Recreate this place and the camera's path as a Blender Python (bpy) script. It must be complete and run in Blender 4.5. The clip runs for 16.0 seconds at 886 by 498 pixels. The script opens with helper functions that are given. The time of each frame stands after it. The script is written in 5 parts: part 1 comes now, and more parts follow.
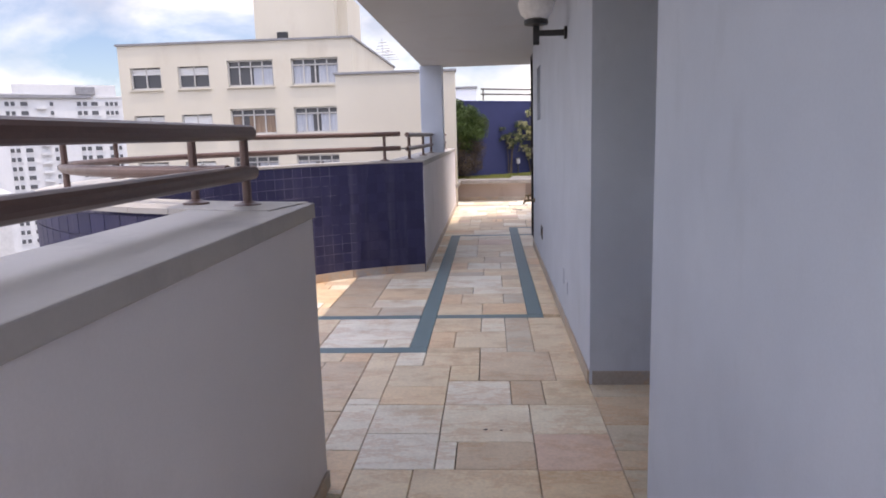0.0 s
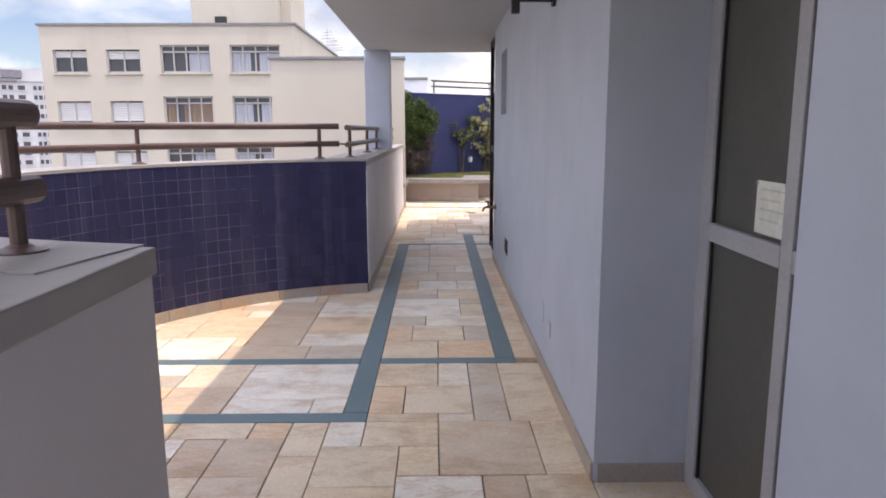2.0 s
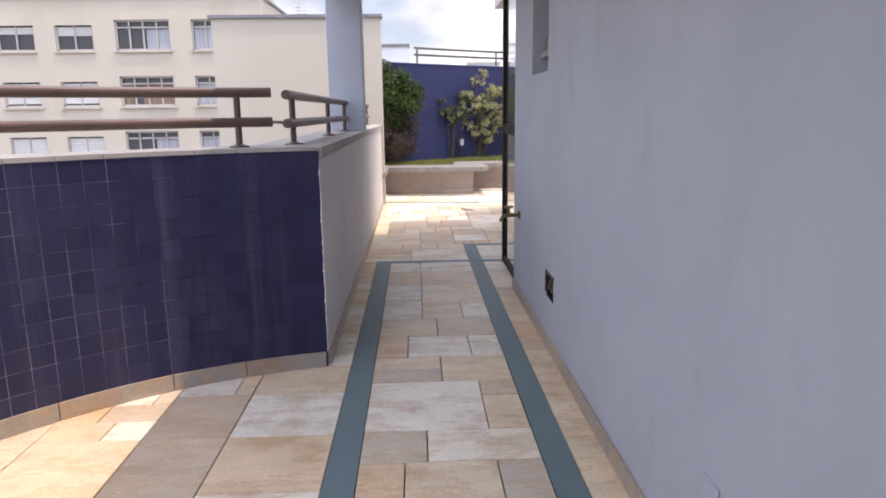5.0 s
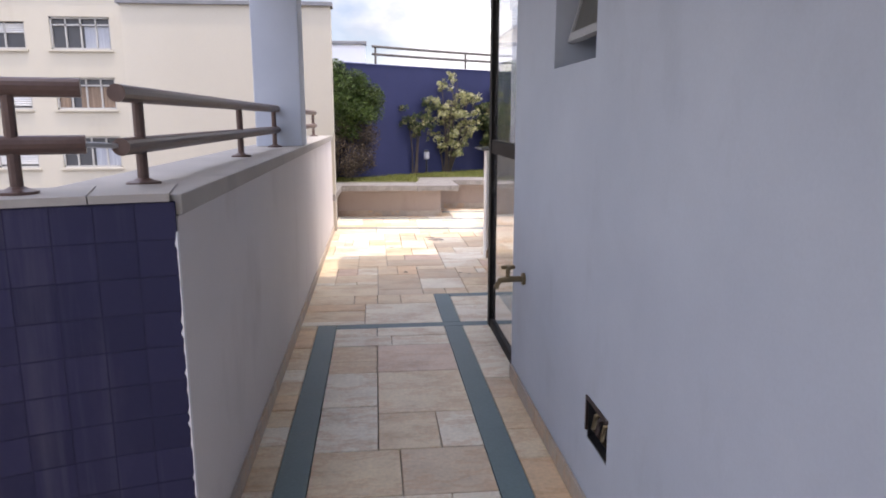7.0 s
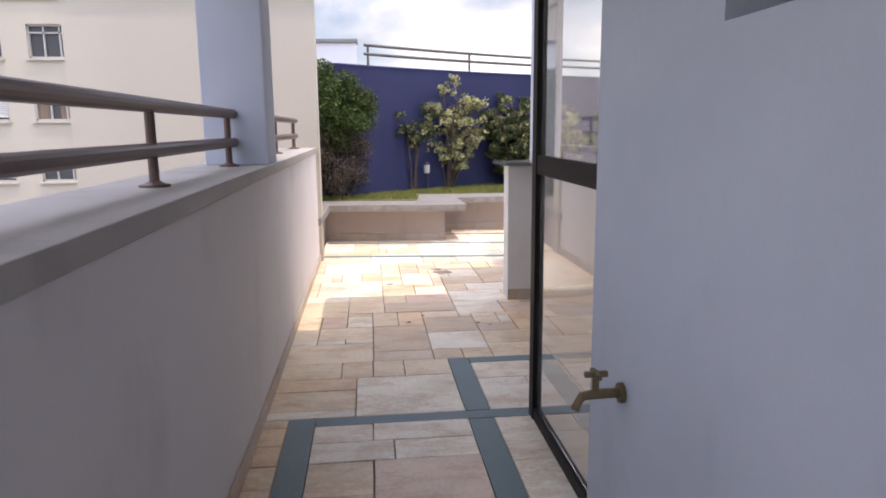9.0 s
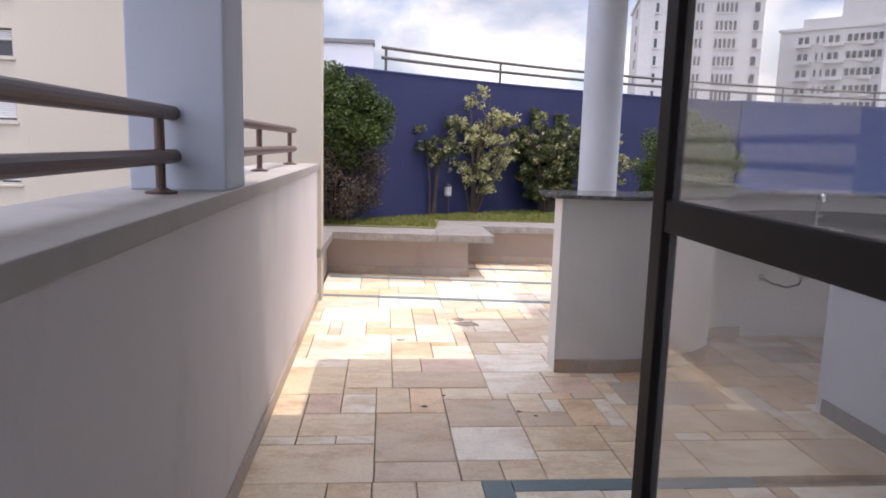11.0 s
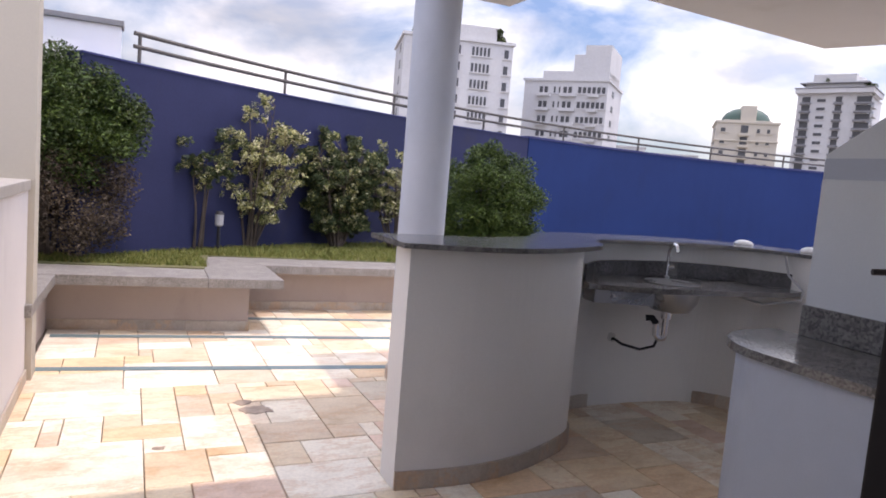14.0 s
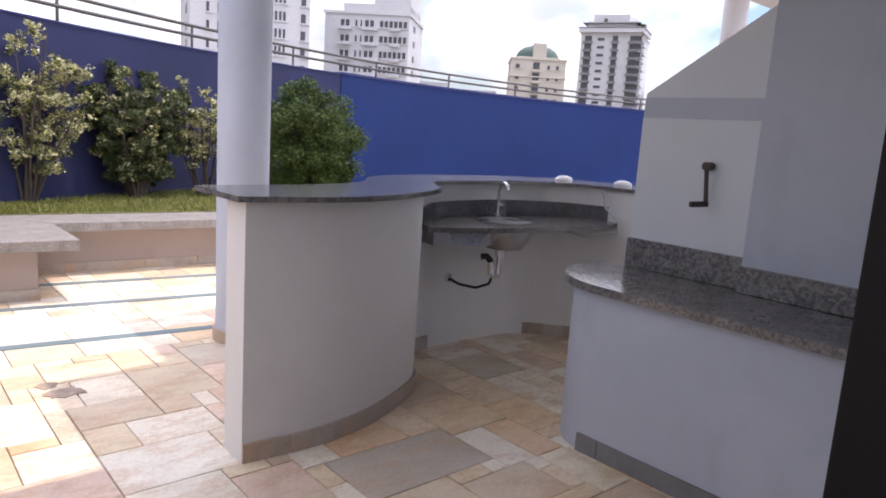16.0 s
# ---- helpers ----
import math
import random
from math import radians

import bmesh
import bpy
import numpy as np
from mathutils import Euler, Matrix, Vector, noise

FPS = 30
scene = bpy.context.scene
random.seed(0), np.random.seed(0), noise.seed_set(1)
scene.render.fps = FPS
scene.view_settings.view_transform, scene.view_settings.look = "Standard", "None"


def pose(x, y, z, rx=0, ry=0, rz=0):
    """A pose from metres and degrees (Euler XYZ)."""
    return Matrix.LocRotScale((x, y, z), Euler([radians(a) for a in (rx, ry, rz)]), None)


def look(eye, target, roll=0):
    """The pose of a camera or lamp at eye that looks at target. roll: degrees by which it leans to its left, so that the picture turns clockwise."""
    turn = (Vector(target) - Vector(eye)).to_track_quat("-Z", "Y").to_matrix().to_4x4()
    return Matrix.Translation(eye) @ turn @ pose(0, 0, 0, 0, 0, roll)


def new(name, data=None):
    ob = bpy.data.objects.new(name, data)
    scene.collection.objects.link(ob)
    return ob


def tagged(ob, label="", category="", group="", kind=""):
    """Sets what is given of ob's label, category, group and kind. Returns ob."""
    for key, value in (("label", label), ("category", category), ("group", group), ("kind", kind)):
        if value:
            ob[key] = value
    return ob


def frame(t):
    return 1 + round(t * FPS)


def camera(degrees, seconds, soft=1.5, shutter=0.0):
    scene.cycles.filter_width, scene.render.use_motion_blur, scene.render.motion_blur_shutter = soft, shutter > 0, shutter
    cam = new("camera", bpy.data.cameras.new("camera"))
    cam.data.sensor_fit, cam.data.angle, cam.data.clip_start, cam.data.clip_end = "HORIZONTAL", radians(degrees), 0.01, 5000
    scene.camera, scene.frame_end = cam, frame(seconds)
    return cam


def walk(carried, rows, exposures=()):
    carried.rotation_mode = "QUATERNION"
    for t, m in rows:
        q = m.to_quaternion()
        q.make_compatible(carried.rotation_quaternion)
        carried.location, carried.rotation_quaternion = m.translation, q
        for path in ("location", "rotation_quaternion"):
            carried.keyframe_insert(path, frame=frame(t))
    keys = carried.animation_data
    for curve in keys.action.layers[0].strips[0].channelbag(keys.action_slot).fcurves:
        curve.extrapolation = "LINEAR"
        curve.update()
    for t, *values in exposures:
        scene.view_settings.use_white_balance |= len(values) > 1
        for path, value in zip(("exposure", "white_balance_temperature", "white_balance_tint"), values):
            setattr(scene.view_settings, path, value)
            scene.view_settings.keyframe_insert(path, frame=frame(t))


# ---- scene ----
cam = camera(66.0, 16.0, soft=1.8)

PATH = [
    (0, (0.023, -4.294, 1.459), (-0.118, -2.326, 1.133), -1.6),
    (0.5, (-0.009, -4.08, 1.465), (-0.077, -2.107, 1.144), 0.1),
    (1, (-0.04, -3.786, 1.454), (-0.138, -1.815, 1.128), 1.2),
    (1.5, (-0.106, -3.455, 1.467), (-0.072, -1.486, 1.121), -1.3),
    (2, (-0.069, -3.082, 1.457), (-0.05, -1.112, 1.115), -0.2),
    (2.5, (-0.108, -2.735, 1.442), (-0.121, -0.766, 1.09), 0.6),
    (3, (-0.151, -2.327, 1.43), (-0.104, -0.366, 1.041), -0.8),
    (5.5, (-0.182, -0.16, 1.382), (-0.094, 1.799, 0.985), -0.4),
    (6, (-0.18, 0.301, 1.394), (-0.042, 2.253, 0.981), 0.4),
    (6.5, (-0.207, 0.705, 1.408), (-0.024, 2.658, 1.014), -2.0),
    (7, (-0.143, 1.109, 1.413), (0.049, 3.064, 1.038), -0.1),
    (7.5, (-0.162, 1.469, 1.422), (0.028, 3.429, 1.071), -1.2),
    (8, (-0.148, 1.825, 1.407), (0.061, 3.783, 1.056), -0.6),
    (10.5, (-0.137, 3.528, 1.4), (0.073, 5.49, 1.073), -0.4),
    (11, (-0.12, 3.85, 1.402), (0.057, 5.819, 1.1), 1.6),
    (11.5, (-0.181, 4.14, 1.403), (0.058, 6.104, 1.115), 0.2),
    (12, (-0.218, 4.359, 1.399), (0.117, 6.309, 1.109), 0.6),
    (12.5, (-0.182, 4.584, 1.404), (0.188, 6.534, 1.156), 2.2),
    (13, (-0.184, 4.815, 1.396), (0.35, 6.728, 1.169), 2.0),
    (13.5, (-0.193, 5.021, 1.398), (0.555, 6.862, 1.177), 1.3),
    (14, (-0.15, 5.189, 1.393), (0.689, 6.994, 1.199), 4.7),
    (14.5, (-0.172, 5.334, 1.413), (0.883, 7.021, 1.203), 3.6),
    (15, (-0.151, 5.389, 1.403), (1.105, 6.923, 1.144), 3.4),
    (15.5, (-0.168, 5.398, 1.412), (1.186, 6.84, 1.117), 4.3),
    (16, (-0.188, 5.414, 1.41), (1.11, 6.898, 1.077), 3.8),
]
walk(cam, [(t, look(eye, aim, roll)) for t, eye, aim, roll in PATH],
     [(0, 1.36, 7350, 19), (3, 1.32, 7450, 19), (6.5, 1.42, 7350, 18), (9, 1.30, 7350, 19), (12, 1.08, 7300, 20), (13, 0.96, 7300, 20), (14, 1.08, 7250, 21), (16, 1.33, 7300, 21)])

# ---- daylight ----
SUN_DIR = Vector((0.137, -0.17, 1.0)).normalized()
world = bpy.data.worlds.new("sky")
scene.world = world
world.use_nodes = True
wn, wl = world.node_tree.nodes, world.node_tree.links
wn.clear()
sky = wn.new("ShaderNodeTexSky")
sky.sky_type = "NISHITA"
sky.sun_disc = False
sky.sun_elevation = math.asin(SUN_DIR.z)
sky.sun_rotation = math.atan2(SUN_DIR.x, SUN_DIR.y)
sky.air_density, sky.dust_density, sky.ozone_density = 1.0, 0.5, 1.5
place = wn.new("ShaderNodeTexCoord")
flat = wn.new("ShaderNodeMapping")
flat.inputs["Scale"].default_value = (1.0, 1.0, 2.2)
flat.inputs["Location"].default_value = (0.35, 0.1, 0.0)
clouds = wn.new("ShaderNodeTexNoise")
wl.new(place.outputs["Generated"], flat.inputs["Vector"])
wl.new(flat.outputs["Vector"], clouds.inputs["Vector"])
clouds.inputs["Scale"].default_value = 3.2
clouds.inputs["Detail"].default_value = 7
clouds.inputs["Roughness"].default_value = 0.55
clouds.inputs["Distortion"].default_value = 0.3
ramp = wn.new("ShaderNodeValToRGB")
ramp.color_ramp.elements[0].position, ramp.color_ramp.elements[1].position = 0.40, 0.66
cmix = wn.new("ShaderNodeMix")
cmix.data_type = "RGBA"
thin = wn.new("ShaderNodeMix")
thin.data_type, thin.blend_type = "RGBA", "MULTIPLY"
thin.inputs[0].default_value = 1.0
thin.inputs[7].default_value = (0.62, 0.67, 0.78, 1)
bg = wn.new("ShaderNodeBackground")
bg.inputs["Strength"].default_value = 0.145
wout = wn.new("ShaderNodeOutputWorld")
wl.new(clouds.outputs["Fac"], ramp.inputs["Fac"])
wl.new(ramp.outputs["Color"], cmix.inputs[0])
wl.new(sky.outputs["Color"], thin.inputs[6])
wl.new(thin.outputs[2], cmix.inputs[6])
# clouds with grey undersides, and a veil that brightens towards the sun
shade = wn.new("ShaderNodeTexNoise")
shade.inputs["Scale"].default_value, shade.inputs["Detail"].default_value = 4.5, 6
wl.new(flat.outputs["Vector"], shade.inputs["Vector"])
grey = wn.new("ShaderNodeValToRGB")
grey.color_ramp.elements[0].position, grey.color_ramp.elements[0].color = 0.36, (0.44, 0.46, 0.50, 1)
grey.color_ramp.elements[1].position, grey.color_ramp.elements[1].color = 0.62, (1, 1, 1, 1)
wl.new(shade.outputs["Fac"], grey.inputs["Fac"])
body = wn.new("ShaderNodeMix")
body.data_type, body.blend_type = "RGBA", "MULTIPLY"
body.inputs[0].default_value = 1.0
body.inputs[7].default_value = (8.6, 8.85, 9.3, 1)
wl.new(grey.outputs["Color"], body.inputs[6])
wl.new(body.outputs[2], cmix.inputs[7])
facing = wn.new("ShaderNodeVectorMath")
facing.operation = "DOT_PRODUCT"
facing.inputs[1].default_value = SUN_DIR
wl.new(place.outputs["Generated"], facing.inputs[0])
veil = wn.new("ShaderNodeMapRange")
for k, v in (("From Min", 0.05), ("From Max", 1.0), ("To Min", 0.58), ("To Max", 2.1)):
    veil.inputs[k].default_value = v
wl.new(facing.outputs["Value"], veil.inputs["Value"])
glow = wn.new("ShaderNodeVectorMath")
glow.operation = "SCALE"
wl.new(cmix.outputs[2], glow.inputs[0])
wl.new(veil.outputs["Result"], glow.inputs["Scale"])
wl.new(glow.outputs["Vector"], bg.inputs["Color"])
wl.new(bg.outputs["Background"], wout.inputs["Surface"])
sun = new("sun", bpy.data.lights.new("sun", "SUN"))
sun.data.energy, sun.data.angle, sun.data.color = 1.05, radians(0.6), (1.0, 0.95, 0.88)
sun.matrix_world = look(SUN_DIR * 60, (0, 0, 0))


# ---- materials ----
def shader(name):
    m = bpy.data.materials.new(name)
    m.use_nodes = True
    nt = m.node_tree
    return m, nt.nodes, nt.links, nt.nodes["Principled BSDF"]


def world_noise(n, l, scale, detail=5, stretch=(1, 1, 1), rand=None, rough=0.6):
    """Noise in metres of the place, shifted by a random value where one is given."""
    g = n.new("ShaderNodeNewGeometry")
    mp = n.new("ShaderNodeMapping")
    mp.inputs["Scale"].default_value = stretch
    l.new(g.outputs["Position"], mp.inputs["Vector"])
    if rand is not None:
        k = n.new("ShaderNodeMath")
        k.operation = "MULTIPLY"
        k.inputs[1].default_value = 37.0
        l.new(rand, k.inputs[0])
        l.new(k.outputs[0], mp.inputs["Location"])
    t = n.new("ShaderNodeTexNoise")
    t.inputs["Scale"].default_value, t.inputs["Detail"].default_value = scale, detail
    t.inputs["Roughness"].default_value = rough
    l.new(mp.outputs["Vector"], t.inputs["Vector"])
    return t.outputs["Fac"]


def ramp_of(n, l, fac, stops):
    r = n.new("ShaderNodeValToRGB")
    e = r.color_ramp.elements
    while len(e) < len(stops):
        e.new(0.5)
    for el, (p, c) in zip(e, stops):
        el.position, el.color = p, (*c, 1)
    l.new(fac, r.inputs["Fac"])
    return r.outputs["Color"]


def mixed(n, l, a, b, fac, mode="MIX"):
    m = n.new("ShaderNodeMix")
    m.data_type, m.blend_type = "RGBA", mode
    for sock, v in ((m.inputs[0], fac), (m.inputs[6], a), (m.inputs[7], b)):
        if isinstance(v, (int, float)):
            sock.default_value = v
        elif isinstance(v, tuple):
            sock.default_value = (*v, 1)
        else:
            l.new(v, sock)
    return m.outputs[2]


def bump(n, l, p, height, strength, distance=0.01):
    b = n.new("ShaderNodeBump")
    b.inputs["Strength"].default_value, b.inputs["Distance"].default_value = strength, distance
    l.new(height, b.inputs["Height"])
    l.new(b.outputs["Normal"], p.inputs["Normal"])


def surface(name, c1, c2, rough=0.7, big=1.2, fine=40.0, relief=0.15, metal=0.0, stain=None, stretch=(1, 1, 1), coat=0.0, rvar=0.1, spec=0.5):
    """Two colours mixed by large stains and fine grain, with a fine relief."""
    m, n, l, p = shader(name)
    a = world_noise(n, l, big, 6, stretch)
    f = world_noise(n, l, fine, 4)
    base = ramp_of(n, l, a, ((0.3, c1), (0.7, c2)))
    if stain:
        s = world_noise(n, l, big * 1.9, 8, (1, 1, 0.5), rough=0.6)
        base = mixed(n, l, base, stain, ramp_of(n, l, s, ((0.56, (0, 0, 0)), (0.8, (0.75, 0.75, 0.75)))))
    g0, g1 = (0.975, 1.015) if fine > 75 else (0.9, 1.05)
    grain = ramp_of(n, l, f, ((0.3, (g0, g0, g0)), (0.7, (g1, g1, g1))))
    l.new(mixed(n, l, base, grain, 1.0, "MULTIPLY"), p.inputs["Base Color"])
    rr = n.new("ShaderNodeMapRange")
    rr.inputs["To Min"].default_value, rr.inputs["To Max"].default_value = max(rough - rvar, 0.03), min(rough + rvar, 1)
    l.new(a, rr.inputs["Value"])
    l.new(rr.outputs["Result"], p.inputs["Roughness"])
    p.inputs["Metallic"].default_value = metal
    p.inputs["Specular IOR Level"].default_value = spec
    p.inputs["Coat Weight"].default_value = coat
    if relief:
        bump(n, l, p, f, relief, 0.0008 if fine > 75 else 0.008)
    return m


def stone_material(name, per_island, tones):
    """Layered quartzite: cream, tan, rose and grey slabs with drifting streaks."""
    m, n, l, p = shader(name)
    if per_island:
        rnd = n.new("ShaderNodeNewGeometry").outputs["Random Per Island"]
    else:
        rnd = n.new("ShaderNodeObjectInfo").outputs["Random"]
    tone = ramp_of(n, l, rnd, [(k / (len(tones) - 1), c) for k, c in enumerate(tones)])
    streak = world_noise(n, l, 3.2, 9, (1.0, 1.5, 1.0), rnd, 0.64)
    blot = world_noise(n, l, 1.3, 5, (1, 1, 1), rnd)
    fine = world_noise(n, l, 55.0, 4)
    c = mixed(n, l, tone, ramp_of(n, l, streak, ((0.30, (0.74, 0.63, 0.50)), (0.45, (0.97, 0.95, 0.92)), (0.68, (1.12, 1.11, 1.09)))), 0.9, "MULTIPLY")
    vein = world_noise(n, l, 2.6, 8, (1.0, 2.4, 1.0), rnd, 0.72)
    c = mixed(n, l, c, (0.62, 0.36, 0.17), ramp_of(n, l, vein, ((0.50, (0, 0, 0)), (0.56, (0.42, 0.42, 0.42)), (0.61, (0, 0, 0)))))
    c = mixed(n, l, c, (0.50, 0.27, 0.12), ramp_of(n, l, blot, ((0.56, (0, 0, 0)), (0.76, (0.40, 0.40, 0.40)))))
    c = mixed(n, l, c, ramp_of(n, l, fine, ((0.3, (0.88, 0.88, 0.88)), (0.7, (1.06, 1.06, 1.06)))), 1.0, "MULTIPLY")
    dirt = world_noise(n, l, 2.2, 7, (1, 1, 1), None, 0.7)
    c = mixed(n, l, c, (0.20, 0.16, 0.12), ramp_of(n, l, dirt, ((0.58, (0, 0, 0)), (0.82, (0.30, 0.30, 0.30)))))
    l.new(c, p.inputs["Base Color"])
    rr = n.new("ShaderNodeMapRange")
    rr.inputs["To Min"].default_value, rr.inputs["To Max"].default_value = 0.30, 0.58
    l.new(streak, rr.inputs["Value"])
    l.new(rr.outputs["Result"], p.inputs["Roughness"])
    bump(n, l, p, streak, 0.25, 0.006)
    return m


def granite_material(name, dark, light, rough=0.22, grain=95.0):
    m, n, l, p = shader(name)
    v = n.new("ShaderNodeTexVoronoi")
    v.inputs["Scale"].default_value = grain
    g = n.new("ShaderNodeNewGeometry")
    l.new(g.outputs["Position"], v.inputs["Vector"])
    sep = n.new("ShaderNodeSeparateColor")
    l.new(v.outputs["Color"], sep.inputs["Color"])
    mid = tuple((a + b) / 2 for a, b in zip(dark, light))
    c = ramp_of(n, l, sep.outputs["Red"], ((0.15, dark), (0.45, mid), (0.8, light)))
    cl = world_noise(n, l, 9.0, 5)
    c = mixed(n, l, c, ramp_of(n, l, cl, ((0.35, (0.75, 0.74, 0.74)), (0.65, (1.1, 1.1, 1.1)))), 1.0, "MULTIPLY")
    l.new(c, p.inputs["Base Color"])
    p.inputs["Roughness"].default_value = rough
    return m


def tile_material(name, c1, c2, per_island):
    m, n, l, p = shader(name)
    rnd = n.new("ShaderNodeNewGeometry").outputs["Random Per Island"] if per_island else n.new("ShaderNodeObjectInfo").outputs["Random"]
    base = ramp_of(n, l, rnd, ((0.0, c1), (1.0, c2)))
    a = world_noise(n, l, 2.5, 6, (1, 1, 0.35))
    c = mixed(n, l, base, (0.13, 0.11, 0.16), ramp_of(n, l, a, ((0.5, (0, 0, 0)), (0.8, (0.4, 0.4, 0.4)))))
    drip = world_noise(n, l, 2.0, 6, (5.0, 5.0, 0.22), None, 0.65)
    c = mixed(n, l, c, (0.16, 0.15, 0.19), ramp_of(n, l, drip, ((0.55, (0, 0, 0)), (0.80, (0.3, 0.3, 0.3)))))
    l.new(c, p.inputs["Base Color"])
    p.inputs["Roughness"].default_value = 0.5
    p.inputs["Specular IOR Level"].default_value = 0.3
    bump(n, l, p, world_noise(n, l, 18.0, 3), 0.08)
    return m


def grout_material():
    """Dark joints with pale lime bleeding out of some of them."""
    m, n, l, p = shader("tile_grout")
    a = world_noise(n, l, 3.2, 7, (1, 1, 0.6), None, 0.7)
    sep = n.new("ShaderNodeSeparateXYZ")
    l.new(n.new("ShaderNodeNewGeometry").outputs["Position"], sep.inputs["Vector"])
    side = n.new("ShaderNodeMapRange")
    for k, v in (("From Min", -1.22), ("From Max", -1.42), ("To Min", -0.25), ("To Max", 0.09)):
        side.inputs[k].default_value = v
    l.new(sep.outputs["X"], side.inputs["Value"])
    tot = n.new("ShaderNodeMath")
    l.new(a, tot.inputs[0])
    l.new(side.outputs["Result"], tot.inputs[1])
    c = ramp_of(n, l, tot.outputs[0], ((0.49, (0.024, 0.024, 0.064)), (0.66, (0.21, 0.20, 0.26))))
    l.new(c, p.inputs["Base Color"])
    p.inputs["Roughness"].default_value = 0.85
    bump(n, l, p, world_noise(n, l, 60.0, 3), 0.3)
    return m


def glass_material(name, tint=(0.93, 0.96, 0.95), rough=0.0):
    m, n, l, p = shader(name)
    p.inputs["Base Color"].default_value = (*tint, 1)
    p.inputs["Roughness"].default_value = rough
    p.inputs["Transmission Weight"].default_value = 1.0
    p.inputs["IOR"].default_value = 1.45
    return m


def leaf_material(name, stops, rough=0.5):
    m, n, l, p = shader(name)
    rnd = n.new("ShaderNodeNewGeometry").outputs["Random Per Island"]
    l.new(ramp_of(n, l, rnd, stops), p.inputs["Base Color"])
    p.inputs["Roughness"].default_value = rough
    p.inputs["Specular IOR Level"].default_value = 0.25
    return m


def plain(name, c, rough=0.5, metal=0.0):
    m, n, l, p = shader(name)
    f = world_noise(n, l, 30.0, 4)
    l.new(mixed(n, l, c, ramp_of(n, l, f, ((0.3, (0.88, 0.88, 0.88)), (0.7, (1.08, 1.08, 1.08)))), 1.0, "MULTIPLY"), p.inputs["Base Color"])
    p.inputs["Roughness"].default_value, p.inputs["Metallic"].default_value = rough, metal
    return m


M_LAVENDER = surface("lavender_paint", (0.445, 0.49, 0.565), (0.515, 0.56, 0.635), 0.75, 1.7, 120, 0.03, stain=(0.39, 0.425, 0.485))
M_PARAPET = surface("parapet_paint", (0.64, 0.605, 0.595), (0.71, 0.67, 0.655), 0.75, 0.9, 110, 0.08, stain=(0.49, 0.45, 0.43))
M_COPING = surface("coping_paint", (0.37, 0.345, 0.315), (0.45, 0.42, 0.385), 0.7, 1.5, 90, 0.1, stain=(0.26, 0.24, 0.225))
M_SOFFIT = surface("soffit_paint", (0.42, 0.435, 0.45), (0.48, 0.495, 0.51), 0.8, 0.8, 90, 0.06, stain=(0.42, 0.40, 0.40), stretch=(1.5, 0.3, 1))
M_BAR = surface("bar_paint", (0.72, 0.71, 0.685), (0.78, 0.77, 0.745), 0.75, 1.0, 110, 0.06, stain=(0.62, 0.61, 0.585))
M_WHITE = surface("white_paint", (0.77, 0.78, 0.80), (0.83, 0.83, 0.84), 0.65, 1.0, 110, 0.05)
M_BENCH = surface("bench_paint", (0.37, 0.305, 0.275), (0.43, 0.36, 0.325), 0.8, 1.2, 80, 0.1, stain=(0.28, 0.22, 0.195))
M_CREAM = surface("cream_render", (0.47, 0.43, 0.355), (0.53, 0.49, 0.41), 0.85, 0.25, 90, 0.08, stain=(0.40, 0.34, 0.27), stretch=(1, 1, 0.4))
M_BEIGE = surface("beige_facade", (0.46, 0.42, 0.35), (0.52, 0.48, 0.40), 0.85, 0.1, 6, 0.05)
M_TOWER = surface("white_facade", (0.50, 0.50, 0.50), (0.57, 0.57, 0.57), 0.8, 0.08, 4, 0.05, stain=(0.40, 0.40, 0.40))
M_DARKBAND = surface("dark_flashing", (0.16, 0.16, 0.17), (0.24, 0.24, 0.25), 0.7, 1.5, 40, 0.1)
GREY = ((0.40, 0.35, 0.30), (0.46, 0.41, 0.35), (0.36, 0.33, 0.31), (0.50, 0.45, 0.39), (0.42, 0.35, 0.29))
TONES = {
    "tan": ((0.80, 0.66, 0.46), (0.84, 0.72, 0.54), (0.78, 0.63, 0.44)),
    "cream": ((0.88, 0.81, 0.67), (0.90, 0.85, 0.74), (0.87, 0.79, 0.63)),
    "orange": ((0.82, 0.62, 0.40), (0.80, 0.59, 0.39), (0.83, 0.66, 0.45)),
    "brown": ((0.70, 0.58, 0.42), (0.66, 0.53, 0.39), (0.73, 0.60, 0.45)),
    "rose": ((0.79, 0.61, 0.48), (0.76, 0.58, 0.47), (0.80, 0.64, 0.51)),
    "grey": ((0.62, 0.55, 0.43), (0.66, 0.59, 0.48), (0.58, 0.52, 0.42)),
    "slate": ((0.58, 0.51, 0.42), (0.54, 0.48, 0.41)),
}
M_STONES = {k: stone_material(k + "_quartzite", False, v) for k, v in TONES.items()}
M_STONE_REST = stone_material("mixed_quartzite", True, [c for k in ("tan", "cream", "brown", "rose", "cream", "tan", "grey", "orange", "cream") for c in TONES[k][:2]])
M_MORTAR = surface("mortar", (0.34, 0.27, 0.20), (0.44, 0.36, 0.28), 0.95, 2.0, 80, 0.3)
M_SKIRT = stone_material("skirting_quartzite", False, GREY)
M_DAMP = surface("damp_stone", (0.28, 0.20, 0.15), (0.50, 0.40, 0.31), 0.7, 14.0, 60, 0.2)
M_TEAL = surface("teal_inlay", (0.125, 0.19, 0.205), (0.165, 0.235, 0.25), 0.5, 2.0, 60, 0.1, stain=(0.17, 0.20, 0.19))
M_TILE = tile_material("navy_tile", (0.022, 0.023, 0.064), (0.032, 0.032, 0.084), False)
